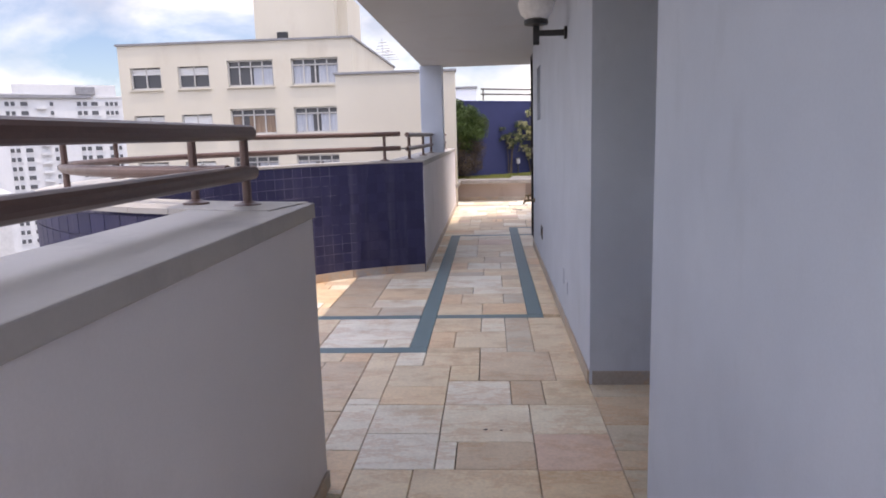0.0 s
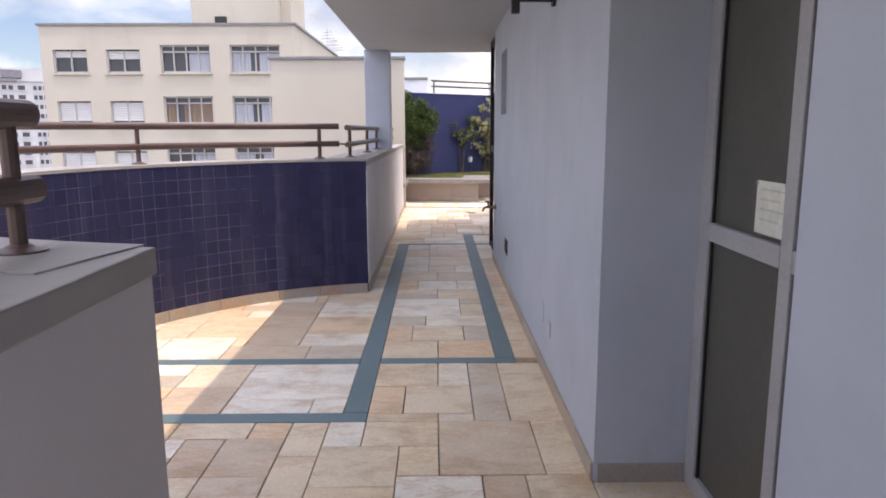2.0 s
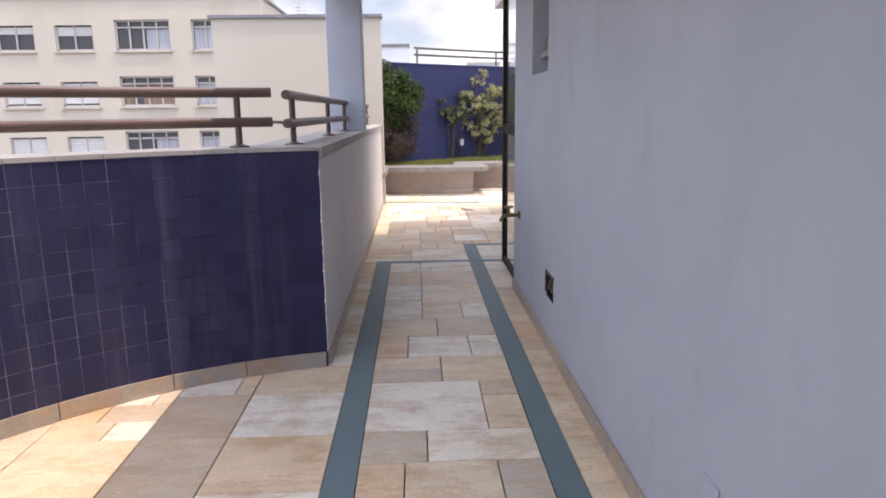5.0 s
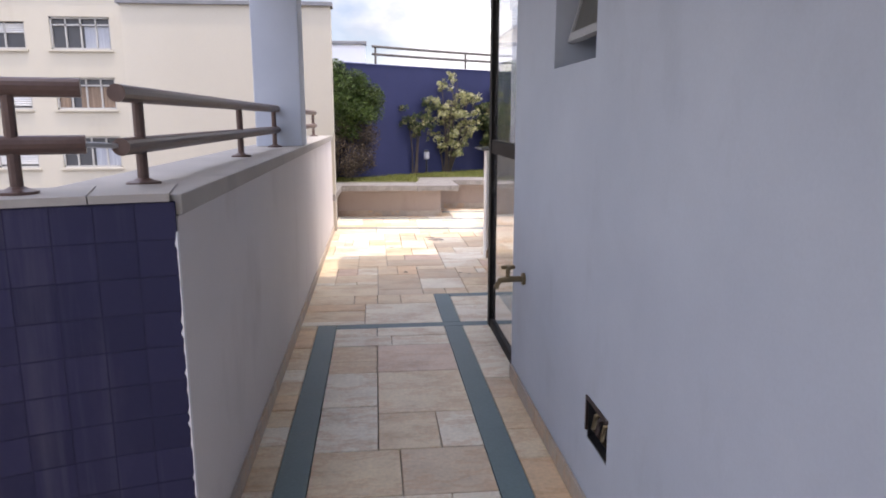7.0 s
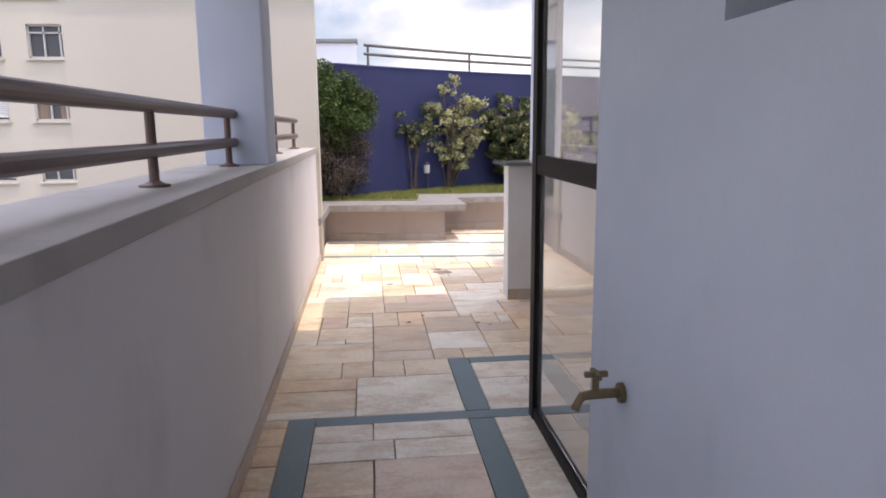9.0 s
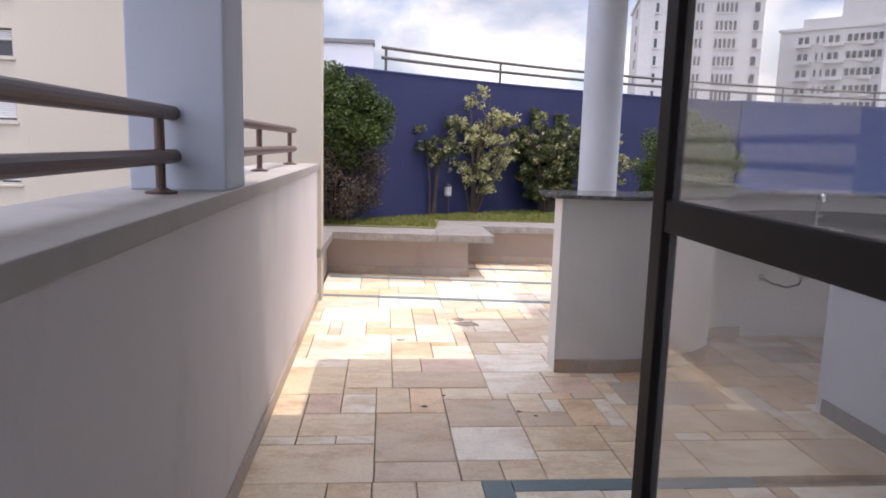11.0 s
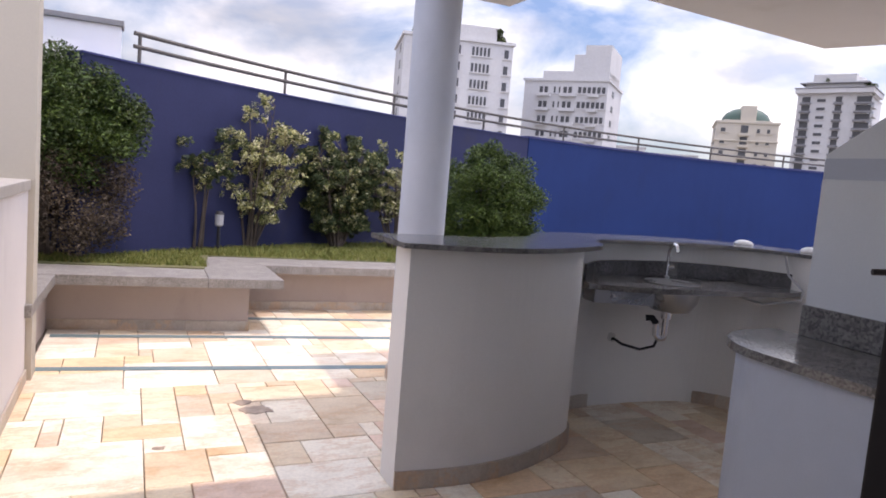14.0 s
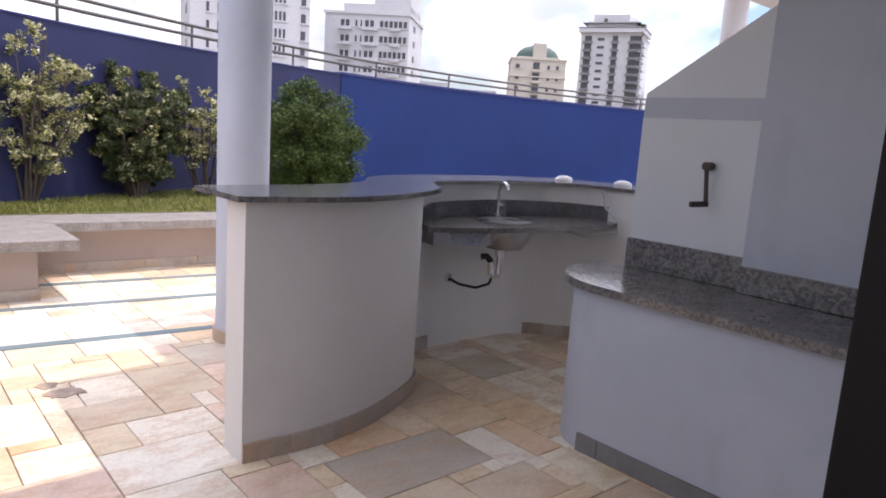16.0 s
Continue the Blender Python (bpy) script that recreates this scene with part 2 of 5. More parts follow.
M_TILE_REST = tile_material("navy_tile_rest", (0.022, 0.023, 0.064), (0.032, 0.032, 0.084), True)
M_GROUT = grout_material()
M_BLUE = surface("blue_wall_tile", (0.007, 0.024, 0.112), (0.011, 0.034, 0.145), 0.6, 0.7, 60, 0.12, stain=(0.010, 0.022, 0.085), spec=0.2)
M_BLUE_OLD = surface("old_navy_wall_tile", (0.021, 0.026, 0.074), (0.031, 0.036, 0.096), 0.6, 0.8, 60, 0.15, stain=(0.046, 0.041, 0.056), spec=0.2)
M_RAIL_OLD = surface("weathered_rail_paint", (0.075, 0.068, 0.062), (0.11, 0.10, 0.09), 0.5, 3.0, 60, 0.05)
M_BLUE_LINE = surface("blue_wall_joint", (0.03, 0.04, 0.14), (0.04, 0.05, 0.17), 0.8, 0.7, 60, 0.1)
M_RAIL = surface("bronze_rail", (0.105, 0.062, 0.051), (0.145, 0.088, 0.072), 0.38, 3.0, 60, 0.03, metal=0.1)
M_BRONZE = surface("dark_bronze_frame", (0.014, 0.012, 0.012), (0.02, 0.017, 0.016), 0.55, 3.0, 60, 0.02, spec=0.15)
M_ALU = surface("grey_painted_frame", (0.40, 0.40, 0.41), (0.47, 0.47, 0.48), 0.45, 3.0, 60, 0.02)
M_GLASS = glass_material("dusty_door_glass", (0.95, 0.95, 0.94), 0.01)
M_GLASS.node_tree.nodes["Principled BSDF"].inputs["Transmission Weight"].default_value = 0.95
M_SMOKED = plain("film_covered_glass", (0.125, 0.12, 0.10), 0.3)
M_SMOKED.node_tree.nodes["Principled BSDF"].inputs["Transmission Weight"].default_value = 0.25
M_GRANITE = granite_material("grey_granite", (0.11, 0.108, 0.105), (0.225, 0.22, 0.215), 0.13, 110.0)
M_GRANITE_DARK = granite_material("dark_granite", (0.045, 0.045, 0.05), (0.135, 0.135, 0.14), 0.2, 210.0)
M_GRANITE_UP = granite_material("speckled_upstand_granite", (0.115, 0.115, 0.115), (0.235, 0.23, 0.225), 0.2, 75.0)
M_SLAB = granite_material("bench_granite", (0.19, 0.175, 0.16), (0.36, 0.335, 0.31), 0.45, 190.0)
M_STEEL = surface("stainless_steel", (0.40, 0.40, 0.40), (0.48, 0.48, 0.48), 0.28, 4.0, 90, 0.02, metal=1.0)
M_CHROME = plain("chrome", (0.75, 0.75, 0.76), 0.12, 1.0)
M_BRASS = plain("tarnished_brass", (0.22, 0.17, 0.10), 0.45, 0.8)
M_BLACK = plain("black_metal", (0.02, 0.02, 0.022), 0.45)
M_BROWN = plain("brown_plastic", (0.055, 0.035, 0.03), 0.5)
M_WHITE_PLASTIC = plain("white_plastic", (0.8, 0.8, 0.8), 0.35)
M_PAPER = plain("paper", (0.74, 0.75, 0.66), 0.8)
M_INK = plain("faded_ink", (0.62, 0.63, 0.55), 0.8)
M_DIM = surface("dim_interior", (0.50, 0.48, 0.42), (0.58, 0.56, 0.49), 0.9, 0.6, 30, 0.0)
M_PANE_DARK = plain("dark_far_pane", (0.06, 0.062, 0.068), 0.35)
M_CANOPY = surface("canopy_paint", (0.53, 0.54, 0.55), (0.60, 0.61, 0.62), 0.75, 0.7, 90, 0.06, stain=(0.42, 0.41, 0.39))
M_WINDOW = surface("weathered_window_frame", (0.38, 0.37, 0.35), (0.45, 0.44, 0.42), 0.7, 0.8, 20, 0.05)
M_PANEL = surface("panel_paint", (0.66, 0.70, 0.73), (0.72, 0.755, 0.785), 0.7, 1.2, 110, 0.05)
M_SHUTTER = surface("roller_shutter", (0.55, 0.55, 0.54), (0.62, 0.62, 0.61), 0.7, 0.6, 20, 0.05)
M_CURTAIN = surface("pale_curtain", (0.28, 0.30, 0.34), (0.42, 0.44, 0.48), 0.9, 2.0, 20, 0.0, stretch=(6, 6, 0.2))
M_CURTAIN_BROWN = surface("brown_curtain", (0.16, 0.11, 0.08), (0.26, 0.19, 0.14), 0.9, 2.0, 20, 0.0, stretch=(6, 6, 0.2))
M_BARK = surface("bark", (0.07, 0.055, 0.045), (0.13, 0.10, 0.08), 0.9, 8.0, 60, 0.5)
M_SOIL = surface("lawn_soil", (0.10, 0.11, 0.04), (0.15, 0.14, 0.06), 0.95, 2.5, 50, 0.4)
M_LEAF = leaf_material("green_leaf", ((0.0, (0.020, 0.036, 0.009)), (0.5, (0.044, 0.080, 0.016)), (1.0, (0.10, 0.15, 0.032))))
M_LEAF_BROWN = leaf_material("dry_leaf", ((0.0, (0.05, 0.037, 0.028)), (0.6, (0.09, 0.068, 0.05)), (1.0, (0.17, 0.135, 0.095))), 0.8)
M_LEAF_DARK = leaf_material("dull_leaf", ((0.0, (0.03, 0.045, 0.02)), (0.6, (0.055, 0.08, 0.03)), (1.0, (0.11, 0.13, 0.05))))
M_LEAF_YELLOW = leaf_material("variegated_leaf", ((0.0, (0.12, 0.15, 0.03)), (0.4, (0.42, 0.41, 0.15)), (1.0, (0.72, 0.68, 0.48))))
M_GRASS = leaf_material("grass_blade", ((0.0, (0.10, 0.14, 0.03)), (0.5, (0.18, 0.20, 0.05)), (1.0, (0.30, 0.27, 0.09))), 0.7)
M_CITY = surface("city_ground", (0.16, 0.15, 0.14), (0.26, 0.22, 0.19), 0.95, 0.02, 0.3, 0.0)
M_DOME = plain("green_dome", (0.045, 0.09, 0.07), 0.5)


# ---- mesh helpers ----
def finish(name, bm, mat, smooth=False):
    me = bpy.data.meshes.new(name)
    bmesh.ops.recalc_face_normals(bm, faces=bm.faces)
    if smooth:
        for f in bm.faces:
            f.smooth = True
        for e in bm.edges:
            e.smooth = len(e.link_faces) == 2 and e.calc_face_angle(0) < 0.7
    bm.to_mesh(me)
    bm.free()
    me.materials.append(mat)
    return new(name, me)


def part(name, bm, mat, parent, label="", smooth=False):
    ob = finish(name, bm, mat, smooth)
    ob.parent = parent
    if label:
        tagged(ob, label)
    return ob


def thing(name, label, category, x=0, y=0, z=0, group="", kind=""):
    e = new(name)
    e.location = (x, y, z)
    e.empty_display_size = 0.1
    return tagged(e, label, category, group, kind)


def anchor(ob):
    """Parts are modelled in place; this takes the parent's own place out again."""
    for c in ob.children:
        c.matrix_parent_inverse = Matrix.Translation(ob.location).inverted()
    return ob


def setting(name, bm, mat, label, smooth=False):
    return tagged(finish(name, bm, mat, smooth), label, kind="structure")


def box(bm, x0, y0, z0, x1, y1, z1, bevel=0.0):
    m = Matrix.Translation(((x0 + x1) / 2, (y0 + y1) / 2, (z0 + z1) / 2)) @ Matrix.Diagonal((abs(x1 - x0), abs(y1 - y0), abs(z1 - z0), 1))
    v = bmesh.ops.create_cube(bm, size=1, matrix=m)["verts"]
    if bevel:
        e = list({e for q in v for e in q.link_edges})
        bmesh.ops.bevel(bm, geom=e, offset=bevel, segments=2, affect="EDGES", profile=0.6)
    return bm


def prism(bm, poly, z0, z1, bevel=0.0):
    lo = [bm.verts.new((x, y, z0)) for x, y in poly]
    hi = [bm.verts.new((x, y, z1)) for x, y in poly]
    n = len(poly)
    bm.faces.new(lo[::-1])
    top = bm.faces.new(hi)
    for i in range(n):
        bm.faces.new((lo[i], lo[(i + 1) % n], hi[(i + 1) % n], hi[i]))
    if bevel:
        bmesh.ops.bevel(bm, geom=list(top.edges), offset=bevel, segments=2, affect="EDGES", profile=0.6)
    return bm


def tube(bm, pts, r, seg=12, caps=True):
    pts = [Vector(p) for p in pts]
    rings = []
    for i, p in enumerate(pts):
        d = (pts[min(i + 1, len(pts) - 1)] - pts[max(i - 1, 0)]).normalized()
        a = d.orthogonal().normalized() if not rings else (rings[-1][1] - d * rings[-1][1].dot(d)).normalized()
        b = d.cross(a)
        rr = r[i] if isinstance(r, (list, tuple)) else r
        rings.append(([bm.verts.new(p + (a * math.cos(k * math.tau / seg) + b * math.sin(k * math.tau / seg)) * rr) for k in range(seg)], a))
    for (u, _), (v, _) in zip(rings, rings[1:]):
        for k in range(seg):
            bm.faces.new((u[k], u[(k + 1) % seg], v[(k + 1) % seg], v[k]))
    if caps:
        bm.faces.new(rings[0][0][::-1])
        bm.faces.new(rings[-1][0])
    return bm


def lathe(bm, profile, cx, cy, seg=24):
    rings = [[bm.verts.new((cx + r * math.cos(k * math.tau / seg), cy + r * math.sin(k * math.tau / seg), z)) for k in range(seg)] for r, z in profile]
    for u, v in zip(rings, rings[1:]):
        for k in range(seg):
            bm.faces.new((u[k], u[(k + 1) % seg], v[(k + 1) % seg], v[k]))
    bm.faces.new(rings[0][::-1])
    bm.faces.new(rings[-1])
    return bm


def arc_wall(bm, cx, cy, r0, r1, a0, a1, z0, z1, steps):
    """A curved wall between two radii, from angle a0 to a1 in degrees."""
    an = [radians(a0 + (a1 - a0) * i / steps) for i in range(steps + 1)]
    poly = [(cx + r1 * math.cos(a), cy + r1 * math.sin(a)) for a in an] + [(cx + r0 * math.cos(a), cy + r0 * math.sin(a)) for a in an[::-1]]
    n = len(an)
    lo = [bm.verts.new((x, y, z0)) for x, y in poly]
    hi = [bm.verts.new((x, y, z1)) for x, y in poly]
    for i in range(n - 1):
        j = 2 * n - 1 - i
        bm.faces.new((hi[i], hi[i + 1], hi[j - 1], hi[j]))
        bm.faces.new((lo[i], lo[j], lo[j - 1], lo[i + 1]))
    for i in range(2 * n):
        k = (i + 1) % (2 * n)
        bm.faces.new((lo[i], lo[k], hi[k], hi[i]))
    return bm


def BM():
    return bmesh.new()


# ---- the large structure ----
CX, CY, R_IN, R_OUT = -0.226, 0.70, 2.37, 2.65      # the round bay of the terrace
A_FAR, A_NEAR = 101.3, 258.7                        # where it meets the straight parapets
WALL_X = 0.585                                      # face of the house wall
bm = BM()
box(bm, -900, -900, -32.4, 900, 1500, -32)
setting("ground", bm, M_CITY, "grey and reddish city ground far below the terrace")

bm = BM()
box(bm, -1.1, -8.0, -0.45, 7.2, 12.4, -0.032)
arc_wall(bm, CX, CY, 0.02, R_OUT, 90, 270, -0.45, -0.032, 36)
floor = setting("floor", bm, M_MORTAR, "terrace slab with sandy mortar between stone pavers")

bm = BM()
box(bm, WALL_X, -0.425, 0, 1.1, 4.655, 2.53)
wall_east = setting("wall_east", bm, M_LAVENDER, "smooth pale lavender painted house wall beside the passage")
bm = BM()
box(bm, 0.60, -8.0, 0, 1.1, -1.84, 2.53)
setting("wall_entrance", bm, M_LAVENDER, "smooth pale lavender painted wall before the entrance niche")
bm = BM()
box(bm, 1.1, 4.45, 0, 3.6, 4.70, 2.53)
setting("wall_kitchen", bm, M_LAVENDER, "pale lavender painted wall behind the barbecue corner")
bm = BM()
for a in ((3.6, -2.6, 0, 3.7, 0.2, 2.53), (1.1, -2.6, 0, 3.6, -2.5, 2.53), (1.1, 0.1, 0, 3.6, 0.2, 2.53)):
    box(bm, *a)
setting("wall_room", bm, M_DIM, "dim grey-green room walls behind the glazed door")
bm = BM()
box(bm, -1.1, -8.2, -1.2, 1.1, -8.0, 1.2)
setting("wall_south", bm, M_PARAPET, "plain low painted parapet closing the terrace")
bm = BM()
# beyond x = 3.7 the soffit is unseen, added to shade the barbecue
box(bm, -1.0, -4.9, 2.53, 4.6, 6.76, 2.95)
setting("ceiling", bm, M_SOFFIT, "grey painted concrete soffit with faint water streaks")
bm = BM()
prism(bm, [(-0.13, 6.762), (5.1, 6.762), (5.1, 8.45), (4.85, 9.05), (0.9, 8.76), (0.9, 7.68), (-0.13, 7.68)], 2.70, 2.92)
# unseen slab, added and sized to keep the sun off the round column
box(bm, 1.54, 8.7, 2.72, 2.35, 9.75, 2.92)
box(bm, 4.7, 6.8, 2.50, 6.2, 7.05, 2.70)
box(bm, 5.1, 8.05, 2.72, 6.2, 8.45, 2.92)
setting("ceiling_canopy", bm, M_CANOPY, "white painted concrete canopy over the barbecue corner")

# straight parapets
def parapet(name, y0, y1, label):
    bm = BM()
    box(bm, -1.08, y0, -1.2, -0.69, y1, 1.150)
    w = setting(name, bm, M_PARAPET, label)
    bm = BM()
    box(bm, -1.115, y0, 1.152, -0.676, y1, 1.212, 0.006)
    part("coping", bm, M_COPING, w, "grey painted coping with drip edge")
    return w


parapet_far = parapet("wall_parapet_far", 3.04, 9.85, "warm grey painted parapet wall with a flat coping")
parapet_near = parapet("wall_parapet_near", -8.0, -1.62, "warm grey painted parapet wall with a flat coping")

# round bay wall
bm = BM()
arc_wall(bm, CX, CY, R_IN - 0.0015, R_OUT, A_FAR, A_NEAR, -1.2, 1.192, 60)
bay = setting("wall_bay", bm, M_GROUT, "curved terrace wall behind small navy tiles with limy joints")
n_cope = 32
for k in range(n_cope):
    bm = BM()
    w = (A_NEAR - A_FAR - 0.6) / n_cope
    arc_wall(bm, CX, CY, R_IN - 0.008, R_OUT + 0.02, A_FAR + 0.3 + k * w, A_FAR + 0.3 + (k + 1) * w - 0.09, 1.194, 1.216, 3)
    part("coping_stone", bm, M_COPING, bay)
rngc = random.Random(17)
bm = BM()
edge = [(-0.688, 0.09)] + [(-0.688, 1.11)] + [(-0.6905 - 0.007 * rngc.random() ** 7, 1.11 - 0.017 * k) for k in range(61)]
lo = [bm.verts.new((x, 3.016, z)) for x, z in edge]
hi = [bm.verts.new((x, 3.034, z)) for x, z in edge]
bm.faces.new(lo)
bm.faces.new(hi[::-1])
for i in range(len(edge)):
    bm.faces.new((lo[i], lo[(i + 1) % len(edge)], hi[(i + 1) % len(edge)], hi[i]))
part("corner_plaster", bm, M_WHITE, bay, "chipped white plaster corner")

# pillar on the parapet
bm = BM()
box(bm, -1.03, 6.40, 1.212, -0.69, 6.74, 2.53, 0.008)
setting("pillar", bm, M_LAVENDER, "square lavender painted pillar standing on the parapet")

# neighbour's low wall and the white pier
bm = BM()
box(bm, -3.1, 9.85, -8, -0.655, 10.05, 2.75)
w = setting("wall_neighbour", bm, M_CREAM, "tall cream rendered boundary wall with weather stains")
bm = BM()
box(bm, -3.14, 9.81, 2.75, -0.63, 10.09, 2.80, 0.006)
part("coping", bm, M_DARKBAND, w, "dark grey weathered coping")
bm = BM()
box(bm, -3.1, 10.05, -8, -2.9, 37.0, 2.4)
setting("wall_neighbour_side", bm, M_CREAM, "cream rendered boundary wall running away from the terrace")
bm = BM()
box(bm, -1.9, 12.2, -8, -0.265, 12.42, 2.55)
w = setting("wall_pier", bm, M_WHITE, "white painted end pier of the garden wall")
bm = BM()
box(bm, -1.9, 12.17, 2.55, -0.245, 12.45, 2.60, 0.006)
part("coping", bm, M_DARKBAND, w, "dark grey coping")
# navy sheet over the white foot, a painted shadow behind the bush
bm = BM()
box(bm, -1.9, 12.185, 0.3, -0.27, 12.198, 1.62)
part("tiled_base", bm, M_BLUE_OLD, w, "dark navy sheet standing in for the shadow low on the pier")

# the high blue garden wall, a slow curve
BX, BY, BR = 9.9, -0.9, 16.55
def blue_point(a, r=BR):
    return BX + r * math.cos(radians(a)), BY + r * math.sin(radians(a))


bm = BM()
arc_wall(bm, BX, BY, BR, BR + 0.25, 129.2, 104, -1.0, 2.245, 30)
blue = setting("wall_garden", bm, M_BLUE_OLD, "high curved wall of weathered dark navy tiles")
bm = BM()
arc_wall(bm, BX, BY, BR - 0.012, BR + 0.27, 129.2, 104, 2.245, 2.262, 30)
part("coping", bm, M_BLUE_LINE, blue, "thin blue coping")
bm = BM()
arc_wall(bm, BX, BY, BR - 0.01, BR + 0.25, 103.98, 62, -1.0, 2.25, 40)
blue2 = setting("wall_garden_east", bm, M_BLUE, "high curved wall painted matt ultramarine blue")
bm = BM()
arc_wall(bm, BX, BY, BR - 0.025, BR + 0.27, 103.98, 62, 2.25, 2.285, 40)
part("coping", bm, M_BLUE_LINE, blue2, "thin blue coping")

# bench with planter behind it
bm = BM()
prism(bm, [(-1.9, 9.95), (-0.74, 9.95), (-0.71, 11.22), (0.80, 11.04), (0.85, 11.95), (9.0, 11.5), (9.0, 11.75), (0.70, 12.2), (0.62, 11.4), (-1.9, 11.7)], 0, 0.395)
planter = setting("planter", bm, M_BENCH, "low dusty pink painted planter wall under the stone bench")
bench = thing("stone_bench", "grey speckled granite bench slabs with a rough split edge", "bench", 0.2, 11.0, 0.395)
for poly in ([(-1.9, 9.80), (-0.655, 9.80), (-0.635, 10.98), (-1.9, 11.08)], [(-1.9, 11.083), (-0.635, 10.983), (0.45, 10.897), (0.46, 11.39), (-1.9, 11.66)],
             [(0.453, 10.896), (1.045, 10.85), (1.04, 11.72), (0.58, 12.28), (0.463, 11.39)], [(1.043, 11.722), (4.0, 11.558), (4.0, 12.085), (0.584, 12.28)], [(4.003, 11.558), (9.0, 11.28), (9.0, 11.80), (4.003, 12.085)]):
    bm = BM()
    prism(bm, poly, 0.395, 0.472, 0.008)
    part("slab", bm, M_SLAB, bench)
anchor(bench)
for (x0, y0), (x1, y1) in (((-0.715, 11.222), (0.80, 11.04)), ((0.80, 11.04), (0.85, 11.95)), ((0.85, 11.95), (9.0, 11.5))):
    run = Vector((x1 - x0, y1 - y0))
    count = max(2, round(run.length / 0.48))
    side = Vector((run.y, -run.x)).normalized() * 0.012
    for k in range(count):
        a = Vector((x0, y0)) + run * (k / count) + run.normalized() * 0.013
        b = Vector((x0, y0)) + run * ((k + 1) / count) + run.normalized() * 0.008
        bm = BM()
        prism(bm, [tuple(a), tuple(a + side), tuple(b + side), tuple(b)], 0.0, 0.085)
        part("skirting_stone", bm, M_SKIRT, planter)
bm = BM()
prism(bm, [(-1.9, 11.64), (0.46, 11.40), (0.58, 12.26), (9.0, 11.78), (12.5, 11.5), (12.5, 15.0), (9.0, 15.6), (5.2, 14.9), (3.0, 14.1), (1.2, 13.1), (-0.2, 12.45), (-1.9, 12.45)], 0.3, 0.478)
lawn = setting("lawn", bm, M_SOIL, "sparse sunlit lawn in the raised planter")

# inlaid strips, then rails
def strip(poly, z=0.0):
    bm = BM()
    prism(bm, poly, z - 0.03, z)
    part("inlay_strip", bm, M_TEAL, floor, "worn teal inlay strip")


def rect(x0, y0, x1, y1):
    return [(x0, y0), (x1, y0), (x1, y1), (x0, y1)]


G = 0.006
strip(rect(-0.56, 0.30 + G, -0.435, 5.73))
strip(rect(0.312, 1.17 + G, 0.435, 5.64 - G))
strip(rect(0.312, 5.73 + G, 0.435, 6.53))
strip(rect(-0.43, 5.64, 1.4, 5.73 - 0.0))
strip(rect(0.44, 6.44, 1.5, 6.53))
strip(rect(-0.43, 1.07, 0.435, 1.17))
strip(rect(-2.55, 1.07, -0.565, 1.17))
strip(rect(-2.55, 0.19, -0.435, 0.30))
for y in (10.0, 10.9, 11.62):
    y2 = y - 0.115 * 4.2
    strip([(-0.66, y + 0.045), (3.5, y2 + 0.045), (3.5, y2 + 0.125), (-0.66, y + 0.125)], 0.004)


# ---- rails ----
def flange(bm, x, y, z):
    lathe(bm, [(0.052, z), (0.052, z + 0.008), (0.03, z + 0.014), (0.02, z + 0.02)], x, y, 16)


def rail(name, label, pts_fn, posts, z0, group, z_top=1.487, z_low=1.335, r=0.026):
    """Two tubes on round posts. pts_fn(z) gives the run of a tube at height z."""
    t = thing(name, label, "railing", *posts[0], z0, group=group)
    for z in (z_top, z_low):
        bm = BM()
        tube(bm, pts_fn(z), r, 14)
        part("rail_tube", bm, M_RAIL, t, smooth=False)
    for x, y in posts:
        bm = BM()
        tube(bm, [(x, y, z0 + 0.01), (x, y, z_top - r * 0.6)], 0.017, 10)
        p = part("post", bm, M_RAIL, t)
        bm = BM()
        flange(bm, x, y, z0)
        part("flange", bm, M_RAIL, p)
    return anchor(t)


RG = "terrace railings"
RL = "bronze brown tubular metal railing with two bars on the coping"
rail("railing", RL, lambda z: [(-0.87, 3.17, z), (-0.87, 4.8, z), (-0.87, 6.398, z)], [(-0.87, 3.34), (-0.87, 4.95), (-0.87, 6.24)], 1.212, RG)
rail("railing", "short bronze brown railing between the pillar and the cream wall", lambda z: [(-0.87, 6.742, z), (-0.87, 9.7, z)], [(-0.87, 8.1), (-0.87, 9.45)], 1.212, RG)
rail("railing", "thick bronze brown railing along the parapet coping", lambda z: [(-0.92, -8.0, z), (-0.92, -5, z), (-0.92, -1.63, z)], [(-0.92, -1.70), (-0.92, -3.4), (-0.92, -5.0)], 1.212, RG, 1.493, 1.340, 0.030)


def bay_pt(a, r=2.50):
    return CX + r * math.cos(radians(a)), CY + r * math.sin(radians(a))


rail("railing", "curved bronze brown railing following the round bay", lambda z: [(*bay_pt(106.5 + (252 - 106.5) * i / 40), z) for i in range(41)],
     [bay_pt(a) for a in (110.5, 146, 182, 218, 248)], 1.216, RG, 1.497, 1.345)
bm = BM()
tube(bm, [(-0.94, 3.10, 1.345), (-0.87, 3.19, 1.337)], 0.008, 8)
tagged(finish("tie_rod", bm, M_STEEL), "thin steel rod tying two railings together", "rod")


